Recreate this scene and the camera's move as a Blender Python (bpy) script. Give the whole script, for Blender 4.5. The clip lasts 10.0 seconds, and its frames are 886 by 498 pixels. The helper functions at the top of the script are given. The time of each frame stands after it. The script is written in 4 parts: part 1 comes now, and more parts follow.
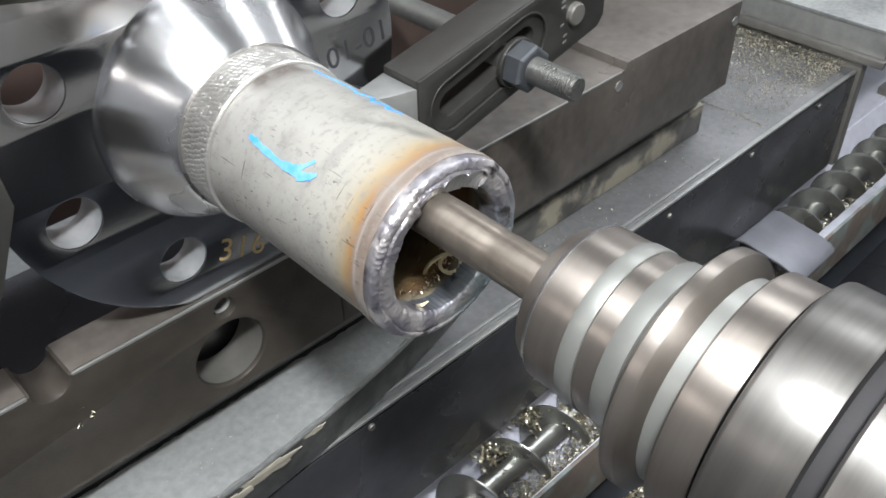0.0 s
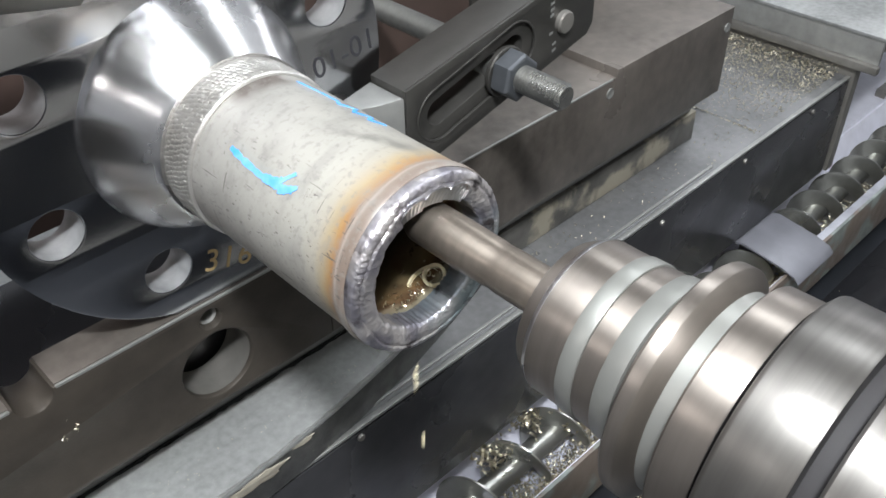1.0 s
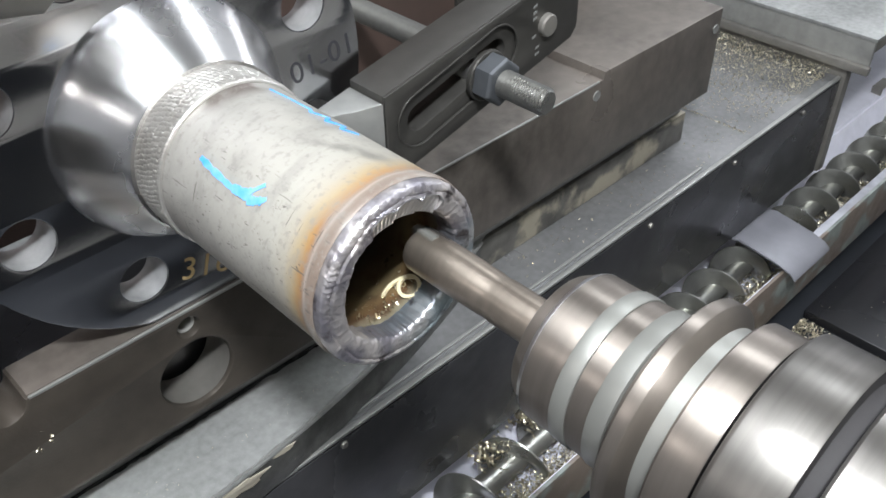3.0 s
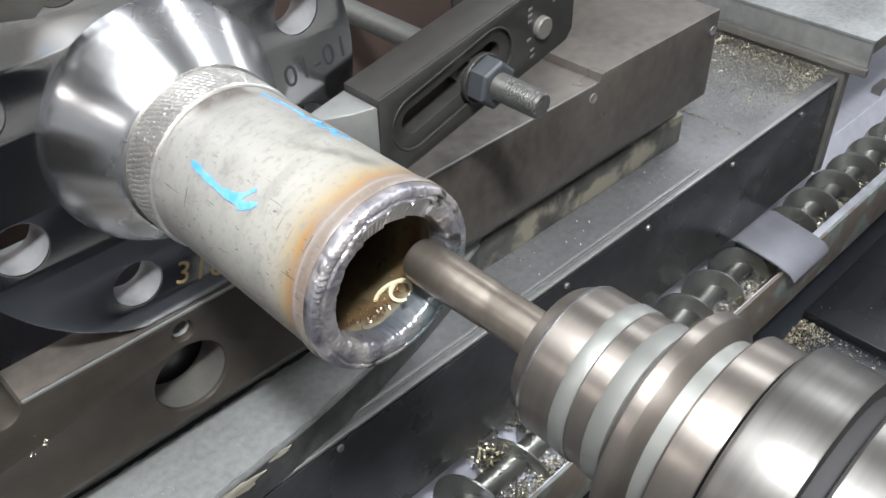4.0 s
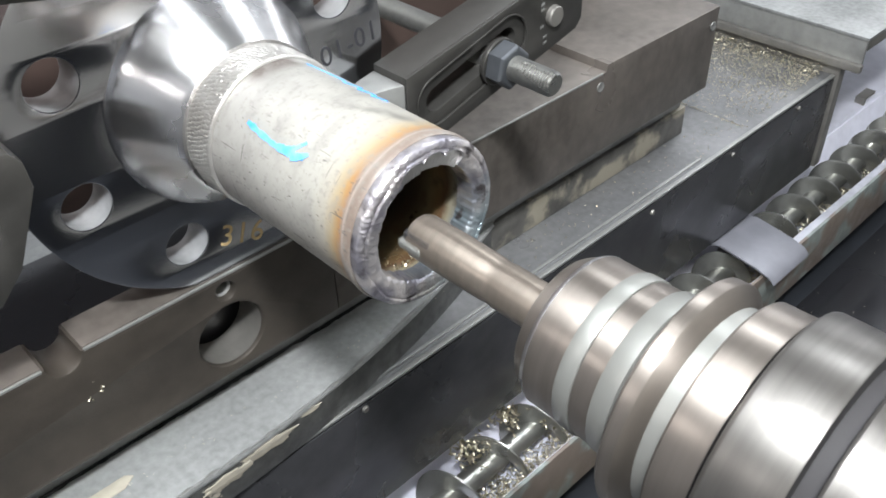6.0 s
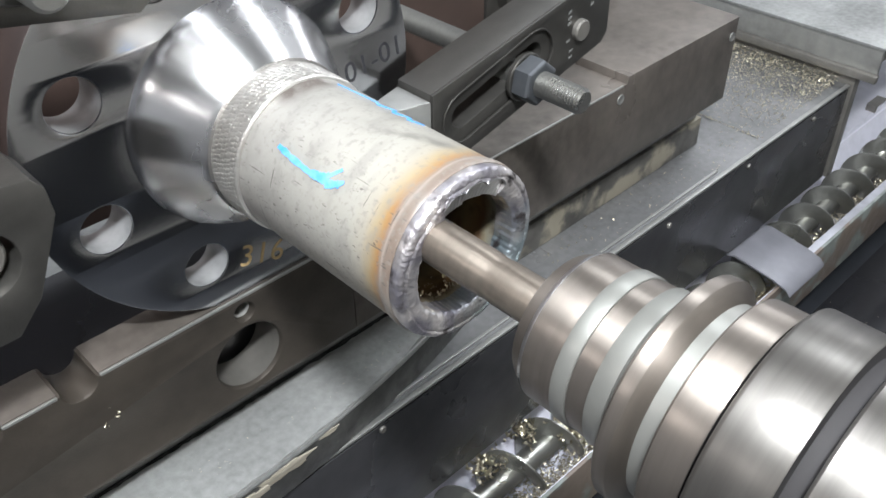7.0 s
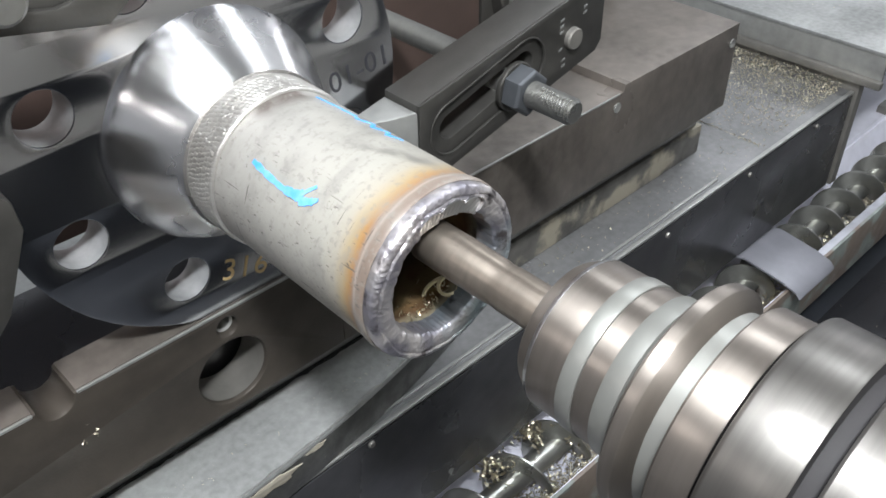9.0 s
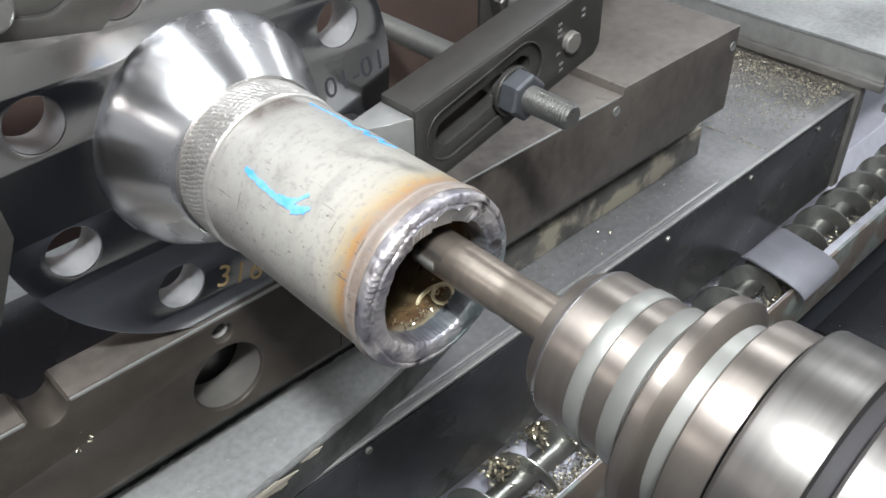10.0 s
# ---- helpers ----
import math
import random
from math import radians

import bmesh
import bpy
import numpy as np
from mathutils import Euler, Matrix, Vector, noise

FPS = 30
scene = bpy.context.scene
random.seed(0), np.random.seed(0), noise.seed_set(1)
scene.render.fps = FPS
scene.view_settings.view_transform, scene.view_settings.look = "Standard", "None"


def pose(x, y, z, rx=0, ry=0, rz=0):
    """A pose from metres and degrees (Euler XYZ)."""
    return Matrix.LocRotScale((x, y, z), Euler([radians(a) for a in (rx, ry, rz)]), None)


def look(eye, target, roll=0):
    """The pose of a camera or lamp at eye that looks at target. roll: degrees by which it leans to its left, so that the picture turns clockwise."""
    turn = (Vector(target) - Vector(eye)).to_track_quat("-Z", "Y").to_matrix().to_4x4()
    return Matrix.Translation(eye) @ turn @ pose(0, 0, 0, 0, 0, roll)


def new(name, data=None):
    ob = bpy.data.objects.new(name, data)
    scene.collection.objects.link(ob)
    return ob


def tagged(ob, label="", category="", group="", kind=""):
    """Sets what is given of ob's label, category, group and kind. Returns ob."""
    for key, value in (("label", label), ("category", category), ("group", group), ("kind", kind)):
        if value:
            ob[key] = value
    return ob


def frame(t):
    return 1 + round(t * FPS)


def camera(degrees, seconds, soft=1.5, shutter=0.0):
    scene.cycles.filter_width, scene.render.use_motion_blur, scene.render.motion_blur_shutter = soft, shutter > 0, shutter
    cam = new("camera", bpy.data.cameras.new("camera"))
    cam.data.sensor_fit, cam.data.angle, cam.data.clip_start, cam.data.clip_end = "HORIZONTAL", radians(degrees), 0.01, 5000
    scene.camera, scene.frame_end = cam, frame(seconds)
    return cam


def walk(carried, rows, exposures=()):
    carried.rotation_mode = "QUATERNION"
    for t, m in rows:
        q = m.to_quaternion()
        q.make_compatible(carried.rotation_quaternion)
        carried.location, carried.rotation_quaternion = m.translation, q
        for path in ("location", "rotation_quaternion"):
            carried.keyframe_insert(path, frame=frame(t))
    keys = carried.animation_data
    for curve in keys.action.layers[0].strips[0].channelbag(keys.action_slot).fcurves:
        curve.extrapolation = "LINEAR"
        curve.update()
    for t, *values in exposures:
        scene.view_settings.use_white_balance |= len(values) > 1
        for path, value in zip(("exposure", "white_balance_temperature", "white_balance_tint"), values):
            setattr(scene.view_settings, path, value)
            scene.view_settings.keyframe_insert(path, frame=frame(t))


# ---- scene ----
cam = camera(53.8, 10.0, soft=1.6, shutter=0.5)
PATH = [
    (0, (-0.2072, -0.2204, 0.2443), (-0.0160, -0.0154, 0.0184), -1.19),
    (0.5, (-0.2093, -0.2207, 0.2443), (-0.0171, -0.0158, 0.0191), -1.22),
    (1, (-0.2097, -0.2212, 0.2452), (-0.0175, -0.0160, 0.0204), -1.22),
    (1.5, (-0.2097, -0.2215, 0.2455), (-0.0176, -0.0164, 0.0205), -1.29),
    (2, (-0.2106, -0.2204, 0.2457), (-0.0186, -0.0156, 0.0203), -1.25),
    (2.5, (-0.2104, -0.2213, 0.2456), (-0.0180, -0.0173, 0.0198), -1.16),
    (4, (-0.2082, -0.2238, 0.2460), (-0.0159, -0.0192, 0.0207), -1.38),
    (4.5, (-0.2096, -0.2474, 0.2470), (-0.0176, -0.0418, 0.0223), -1.50),
    (5, (-0.2120, -0.2652, 0.2466), (-0.0198, -0.0579, 0.0238), -1.70),
    (5.5, (-0.2114, -0.2661, 0.2514), (-0.0192, -0.0579, 0.0293), -1.59),
    (6, (-0.2108, -0.2585, 0.2522), (-0.0174, -0.0502, 0.0312), -1.56),
    (6.2, (-0.2125, -0.2403, 0.2587), (-0.0196, -0.0329, 0.0365), -1.40),
    (7.5, (-0.2159, -0.2259, 0.2538), (-0.0197, -0.0209, 0.0323), -0.62),
    (8, (-0.2150, -0.2275, 0.2545), (-0.0202, -0.0209, 0.0332), -0.78),
    (8.5, (-0.2147, -0.2252, 0.2539), (-0.0203, -0.0183, 0.0325), -0.80),
    (9, (-0.2135, -0.2253, 0.2538), (-0.0205, -0.0171, 0.0324), -1.09),
    (9.5, (-0.2142, -0.2250, 0.2545), (-0.0217, -0.0161, 0.0334), -1.17),
    (10, (-0.2158, -0.2241, 0.2542), (-0.0237, -0.0151, 0.0329), -1.22),
]
EXPOSURES = [(0.0, 0.17), (2.5, 0.19), (4.0, 0.21), (4.5, 0.28), (5.0, 0.50), (5.5, 0.49), (6.2, 0.46), (7.5, 0.26), (10.0, 0.23)]
walk(cam, [(t, look(eye, target, roll)) for t, eye, target, roll in PATH], EXPOSURES)

# travel of the table along x, in metres
TABLE_TRAVEL = [
    (0.0, 0.0), (0.5, -0.0062), (1.0, -0.0115), (1.5, -0.0157), (2.0, -0.0198), (2.5, -0.0230), (2.7, -0.0241),
    (3.4, -0.0272), (4.0, -0.0284), (4.5, -0.0296), (5.0, -0.0298), (5.1, -0.0252), (5.2, -0.0165), (5.3, -0.0035), (5.4, 0.0078),
    (5.5, 0.0145), (5.6, 0.0170), (5.8, 0.0180), (6.0, 0.0184), (6.2, 0.0173), (7.3, 0.0125), (7.5, 0.0110), (8.0, 0.0065),
    (8.5, 0.0004), (9.0, -0.0045), (9.5, -0.0094), (10.0, -0.0138),
]
# place of the cutter's nose along y and z
TOOL_PATH = [
    (0.0, -0.0585, 0.0222), (0.5, -0.0585, 0.0195), (1.0, -0.0583, 0.0162), (1.5, -0.0583, 0.0127), (2.0, -0.0583, 0.0082),
    (2.5, -0.0585, 0.0022), (2.7, -0.0585, 0.0005), (3.4, -0.0590, -0.0045), (4.0, -0.0610, -0.0062), (4.5, -0.0840, -0.0076), (5.0, -0.1010, -0.0090),
    (5.1, -0.1015, -0.0050), (5.2, -0.1020, 0.0070), (5.3, -0.1020, 0.0155), (5.4, -0.1015, 0.0190), (5.5, -0.1010, 0.0192),
    (5.8, -0.0980, 0.0185), (6.0, -0.0920, 0.0181), (6.2, -0.0735, 0.0182), (7.3, -0.0585, 0.0186), (7.5, -0.0583, 0.0186), (8.0, -0.0590, 0.0186),
    (8.5, -0.0580, 0.0174), (9.0, -0.0584, 0.0160), (9.5, -0.0582, 0.0134), (10.0, -0.0584, 0.0101),
]
TOOL_X = -0.0054

# ---- light ----
world = bpy.data.worlds.new("workshop")
scene.world = world
world.use_nodes = True
world.node_tree.nodes["Background"].inputs[0].default_value = (0.8, 0.86, 1.0, 1)
world.node_tree.nodes["Background"].inputs[1].default_value = 0.12


def area_lamp(name, eye, target, sx, sy, watts, colour):
    data = bpy.data.lights.new(name, "AREA")
    data.shape, data.size, data.size_y, data.energy, data.color = "RECTANGLE", sx, sy, watts, colour
    ob = new(name, data)
    ob.matrix_world = look(eye, target)
    return ob


area_lamp("machine_work_light", (-0.345, -0.44, 0.93), (0.15, 0.15, -0.05), 0.15, 0.08, 23.5, (0.93, 0.965, 1.0))
# the strip at x 1.45 is an added fill that brightens the right side
for lamp_x, watts in ((-1.25, 7), (-0.85, 8), (-0.40, 8), (0.05, 6), (1.45, 25)):
    area_lamp("ceiling_strip_and_fill", (lamp_x, 0.1, 1.62), (lamp_x, 0.1, 0.0), 0.17, 1.7, watts, (0.89, 0.945, 1.0))
area_lamp("wall_strip_light", (-1.55, 0.35, 0.90), (0.0, 0.2, 0.0), 0.9, 0.10, 4, (1.0, 0.96, 0.95))
area_lamp("door_strip_light", (1.95, 0.28, 0.58), (0.0, 0.1, 0.0), 0.8, 0.06, 3, (0.93, 0.95, 1.0))


# ---- materials ----
def material(name, colour, rough=0.45, metal=0.0, var=0.25, scale=40.0, bump=0.1, bump_scale=400.0, stretch=(1, 1, 1), dark=None, rough_var=0.12, stain=6.0, aniso=0.0):
    """A worn surface: base colour varied by coarse stains and fine grain, roughness varied, fine relief."""
    m = bpy.data.materials.new(name)
    m.use_nodes = True
    nt = m.node_tree
    bs = nt.nodes["Principled BSDF"]
    bs.inputs["Metallic"].default_value = metal
    bs.inputs["Anisotropic"].default_value = aniso
    if aniso:
        tan = nt.nodes.new("ShaderNodeTangent")
        tan.direction_type, tan.axis = "RADIAL", "Y"
        nt.links.new(tan.outputs[0], bs.inputs["Tangent"])
        bs.inputs["Anisotropic Rotation"].default_value = 0.25
    co = nt.nodes.new("ShaderNodeTexCoord")
    mp = nt.nodes.new("ShaderNodeMapping")
    mp.inputs["Scale"].default_value = stretch
    nt.links.new(co.outputs["Object"], mp.inputs["Vector"])

    def tex(sc, detail):
        n = nt.nodes.new("ShaderNodeTexNoise")
        n.inputs["Scale"].default_value, n.inputs["Detail"].default_value = sc, detail
        nt.links.new(mp.outputs["Vector"], n.inputs["Vector"])
        return n.outputs["Fac"]

    def ramp(src, lo, hi, a, b):
        r = nt.nodes.new("ShaderNodeMapRange")
        for i, v in enumerate((lo, hi, a, b)):
            r.inputs[i + 1].default_value = v
        nt.links.new(src, r.inputs[0])
        return r.outputs[0]

    coarse, fine = tex(stain, 5), tex(scale, 8)
    mix = nt.nodes.new("ShaderNodeMix")
    mix.data_type = "RGBA"
    d = dark or tuple(c * (1 - 2.2 * var) if 1 - 2.2 * var > 0.1 else c * 0.1 for c in colour)
    mix.inputs[6].default_value, mix.inputs[7].default_value = (*d, 1), (*colour, 1)
    add = nt.nodes.new("ShaderNodeMath")
    add.operation = "ADD"
    nt.links.new(ramp(coarse, 0.3, 0.62, 0.0, 0.65), add.inputs[0])
    nt.links.new(ramp(fine, 0.3, 0.7, 0.0, 0.35), add.inputs[1])
    nt.links.new(add.outputs[0], mix.inputs[0])
    nt.links.new(mix.outputs[2], bs.inputs["Base Color"])
    nt.links.new(ramp(coarse, 0.3, 0.7, rough + rough_var, max(0.05, rough - rough_var)), bs.inputs["Roughness"])
    if bump:
        b = nt.nodes.new("ShaderNodeBump")
        b.inputs["Strength"].default_value, b.inputs["Distance"].default_value = bump, 0.001
        nt.links.new(tex(bump_scale, 6), b.inputs["Height"])
        nt.links.new(b.outputs[0], bs.inputs["Normal"])
    return m


STEEL_DARK = material("dark_ground_steel", (0.30, 0.285, 0.26), 0.42, 0.6, 0.22, 60, 0.12, 500)
STEEL_GREY = material("grey_worn_steel", (0.46, 0.46, 0.44), 0.4, 0.7, 0.2, 80, 0.15, 600)
BAR_STEEL = material("oily_brown_steel", (0.098, 0.084, 0.070), 0.44, 0.5, 0.28, 50, 0.15, 500, stain=10)
BLACK_OXIDE = material("black_oxide_steel", (0.095, 0.091, 0.084), 0.38, 0.6, 0.2, 90, 0.12, 700)
FLANGE_STEEL = material("dark_polished_steel", (0.56, 0.565, 0.59), 0.19, 1.0, 0.14, 24, 0.03, 500, rough_var=0.05)
POLISHED = material("polished_stainless_steel", (0.70, 0.69, 0.685), 0.26, 1.0, 0.10, 60, 0.03, 300, rough_var=0.04, stain=14, aniso=0.45)
TOOL_STEEL = material("turned_tool_steel", (0.29, 0.256, 0.226), 0.41, 0.9, 0.12, 420, 0.05, 700, stretch=(0.06, 1, 0.06), rough_var=0.04, stain=120, aniso=0.75)
CUTTER_STEEL = material("brownish_cutter_steel", (0.33, 0.282, 0.235), 0.36, 0.8, 0.22, 260, 0.06, 600, stretch=(0.3, 1, 0.3), rough_var=0.05, aniso=0.5)
TOOL_LIGHT = material("satin_tool_steel", (0.235, 0.235, 0.218), 0.45, 0.55, 0.05, 20, 0.03, 300, aniso=0.4)
SPINDLE = material("ground_spindle_steel", (0.225, 0.213, 0.198), 0.42, 0.9, 0.22, 300, 0.05, 500, stretch=(0.06, 1, 0.06), rough_var=0.07, stain=70, aniso=0.7)
BED = material("oily_cast_iron_bed", (0.25, 0.25, 0.252), 0.38, 0.45, 0.28, 140, 0.22, 700, stain=7)
PALLET = material("worn_grey_cast_iron", (0.345, 0.35, 0.342), 0.42, 0.35, 0.26, 160, 0.2, 700, stain=8)
PAINT = material("pale_lilac_paint", (0.84, 0.84, 0.94), 0.4, 0.0, 0.10, 60, 0.08, 400, stain=12)
WALL = material("grey_enclosure_paint", (0.40, 0.40, 0.41), 0.5, 0.0, 0.06, 10, 0.05, 200)
AUGER = material("oily_auger_steel", (0.42, 0.42, 0.39), 0.33, 0.85, 0.25, 50, 0.1, 400)
CURL = material("bright_gold_chip", (0.88, 0.78, 0.52), 0.35, 0.15, 0.1, 200, 0, 400)
STUD_STEEL = material("zinc_plated_stud", (0.40, 0.398, 0.378), 0.30, 0.9, 0.15, 200, 0.03, 600)
CHIP = material("bright_metal_chips", (0.68, 0.62, 0.48), 0.36, 1.0, 0.2, 200, 0, 400)


def node_mix(nt, fac, a, b):
    mx = nt.nodes.new("ShaderNodeMix")
    mx.data_type = "RGBA"
    for socket, v in ((mx.inputs[0], fac), (mx.inputs[6], a), (mx.inputs[7], b)):
        if isinstance(v, bpy.types.NodeSocket):
            nt.links.new(v, socket)
        elif isinstance(v, tuple):
            socket.default_value = (*v, 1)
        else:
            socket.default_value = v
    return mx.outputs[2]


def node_range(nt, src, lo, hi, a=0.0, b=1.0):
    r = nt.nodes.new("ShaderNodeMapRange")
    for k, v in enumerate((lo, hi, a, b)):
        r.inputs[k + 1].default_value = v
    nt.links.new(src, r.inputs[0])
    return r.outputs[0]


def node_noise(nt, sc, detail=4, stretch=(1, 1, 1), kind="noise"):
    co = nt.nodes.new("ShaderNodeTexCoord")
    mp = nt.nodes.new("ShaderNodeMapping")
    mp.inputs["Scale"].default_value = stretch
    nt.links.new(co.outputs["Object"], mp.inputs["Vector"])
    n = nt.nodes.new("ShaderNodeTexNoise" if kind == "noise" else "ShaderNodeTexVoronoi")
    n.inputs["Scale"].default_value = sc
    if kind == "noise":
        n.inputs["Detail"].default_value = detail
    nt.links.new(mp.outputs["Vector"], n.inputs["Vector"])
    return n.outputs["Fac"] if kind == "noise" else n.outputs["Distance"]


def node_math(nt, op, a, b):
    m = nt.nodes.new("ShaderNodeMath")
    m.operation = op
    for socket, v in zip(m.inputs, (a, b)):
        if isinstance(v, bpy.types.NodeSocket):
            nt.links.new(v, socket)
        else:
            socket.default_value = v
    return m.outputs[0]


def node_bump(nt, src, strength, dist=0.001):
    b = nt.nodes.new("ShaderNodeBump")
    b.inputs["Strength"].default_value, b.inputs["Distance"].default_value = strength, dist
    nt.links.new(src, b.inputs["Height"])
    nt.links.new(b.outputs[0], nt.nodes["Principled BSDF"].inputs["Normal"])


def pipe_material():
    """Pale pickled steel: straw and brown heat tint towards the weld, grey streaks, dark scratches and a burnt patch at the band."""
    m = bpy.data.materials.new("pickled_pipe_steel")
    m.use_nodes = True
    nt = m.node_tree
    bs = nt.nodes["Principled BSDF"]
    co = nt.nodes.new("ShaderNodeTexCoord")
    xyz = nt.nodes.new("ShaderNodeSeparateXYZ")
    nt.links.new(co.outputs["Object"], xyz.inputs[0])
    warp = node_math(nt, "MULTIPLY", node_math(nt, "SUBTRACT", node_noise(nt, 28, 5), 0.5), 0.009)
    yy = node_math(nt, "ADD", xyz.outputs[1], warp)
    ramp = nt.nodes.new("ShaderNodeValToRGB")
    stops = [(0.0, (0.13, 0.10, 0.08)), (0.045, (0.17, 0.13, 0.105)), (0.064, (0.21, 0.165, 0.135)), (0.077, (0.33, 0.28, 0.245)), (0.090, (0.25, 0.18, 0.14)), (0.108, (0.30, 0.165, 0.07)), (0.124, (0.33, 0.20, 0.085)),
             (0.152, (0.35, 0.275, 0.165)), (0.205, (0.355, 0.325, 0.27)), (0.30, (0.365, 0.35, 0.31)), (1.0, (0.34, 0.325, 0.30))]
    e = ramp.color_ramp.elements
    e[0].position, e[0].color = stops[0][0], (*stops[0][1], 1)
    e[1].position, e[1].color = stops[-1][0], (*stops[-1][1], 1)
    for p, c in stops[1:-1]:
        el = e.new(p)
        el.color = (*c, 1)
    nt.links.new(node_range(nt, yy, 0.0, 0.12), ramp.inputs[0])
    col = ramp.outputs[0]
    grey = node_range(nt, node_noise(nt, 16, 6, (1, 0.5, 1)), 0.46, 0.64, 0.0, 0.42)
    col = node_mix(nt, grey, col, (0.29, 0.28, 0.26))
    # a burnt patch beside the band and a grey streak painting the shade line, both on the upper side
    near = node_range(nt, xyz.outputs[2], 0.0405, 0.0432)
    burn = node_math(nt, "MULTIPLY", node_math(nt, "MULTIPLY", node_range(nt, yy, 0.108, 0.1165), near), node_range(nt, node_noise(nt, 45, 4), 0.36, 0.50, 0.3, 0.95))
    col = node_mix(nt, burn, col, (0.10, 0.08, 0.07))
    lane = node_math(nt, "ADD", xyz.outputs[0], node_math(nt, "MULTIPLY", node_math(nt, "SUBTRACT", yy, 0.045), 0.40))
    lane = node_math(nt, "MULTIPLY", node_range(nt, lane, -0.001, 0.003), node_range(nt, lane, 0.012, 0.006))
    lane = node_math(nt, "MULTIPLY", lane, node_math(nt, "MULTIPLY", node_range(nt, yy, 0.018, 0.026), node_range(nt, yy, 0.085, 0.045)))
    rub = node_math(nt, "MULTIPLY", lane, node_range(nt, node_noise(nt, 150, 6, (1, 0.45, 1)), 0.40, 0.62, 0.05, 0.75))
    col = node_mix(nt, rub, col, (0.15, 0.145, 0.13))
    smear = node_range(nt, node_noise(nt, 55, 7, (0.5, 1.3, 1.0)), 0.50, 0.64, 0.0, 0.48)
    col = node_mix(nt, smear, col, (0.24, 0.23, 0.21))
    speck = node_range(nt, node_noise(nt, 300, 6), 0.54, 0.66, 0.0, 0.5)
    col = node_mix(nt, speck, col, (0.22, 0.21, 0.19))
    flank = node_range(nt, xyz.outputs[0], -0.016, -0.034)
    pits = node_range(nt, node_noise(nt, 800, 3, (1, 0.28, 1)), 0.64, 0.69)
    area = node_math(nt, "MULTIPLY", node_range(nt, node_noise(nt, 60, 3), 0.41, 0.52), node_range(nt, flank, 0.0, 1.0, 0.10, 1.0))
    col = node_mix(nt, node_math(nt, "MULTIPLY", pits, area), col, (0.09, 0.08, 0.07))
    scr = node_range(nt, node_noise(nt, 520, 2, (1.0, 0.07, 1.0)), 0.69, 0.72)
    col = node_mix(nt, node_math(nt, "MULTIPLY", scr, flank), col, (0.10, 0.09, 0.08))
    hoop = node_range(nt, node_noise(nt, 420, 2, (0.10, 1.6, 0.10)), 0.71, 0.74)
    col = node_mix(nt, node_math(nt, "MULTIPLY", hoop, flank), col, (0.10, 0.09, 0.08))
    nt.links.new(col, bs.inputs["Base Color"])
    bs.inputs["Metallic"].default_value = 0.12
    nt.links.new(node_range(nt, node_noise(nt, 60, 5), 0.3, 0.7, 0.5, 0.36), bs.inputs["Roughness"])
    node_bump(nt, node_noise(nt, 350, 5), 0.12)
    return m


def weld_material():
    """Weld metal with violet, blue and straw temper colours."""
    m = bpy.data.materials.new("weld_metal")
    m.use_nodes = True
    nt = m.node_tree
    bs = nt.nodes["Principled BSDF"]
    a = node_mix(nt, node_range(nt, node_noise(nt, 55, 4), 0.42, 0.6), (0.62, 0.585, 0.58), (0.31, 0.295, 0.33))
    co = nt.nodes.new("ShaderNodeTexCoord")
    xyz = nt.nodes.new("ShaderNodeSeparateXYZ")
    nt.links.new(co.outputs["Object"], xyz.inputs[0])
    side = node_math(nt, "SUBTRACT", xyz.outputs[0], xyz.outputs[2])
    side = node_math(nt, "ADD", side, node_math(nt, "MULTIPLY", node_math(nt, "SUBTRACT", node_noise(nt, 60, 4), 0.5), 0.05))
    a = node_mix(nt, node_range(nt, side, 0.025, 0.05, 0.0, 0.9), a, (0.34, 0.42, 0.46))
    a = node_mix(nt, node_range(nt, node_noise(nt, 90, 5), 0.57, 0.67), a, (0.10, 0.088, 0.09))
    nt.links.new(a, bs.inputs["Base Color"])
    bs.inputs["Metallic"].default_value = 0.85
    nt.links.new(node_range(nt, node_noise(nt, 140, 4), 0.3, 0.7, 0.46, 0.28), bs.inputs["Roughness"])
    node_bump(nt, node_noise(nt, 420, 6), 0.28)
    return m


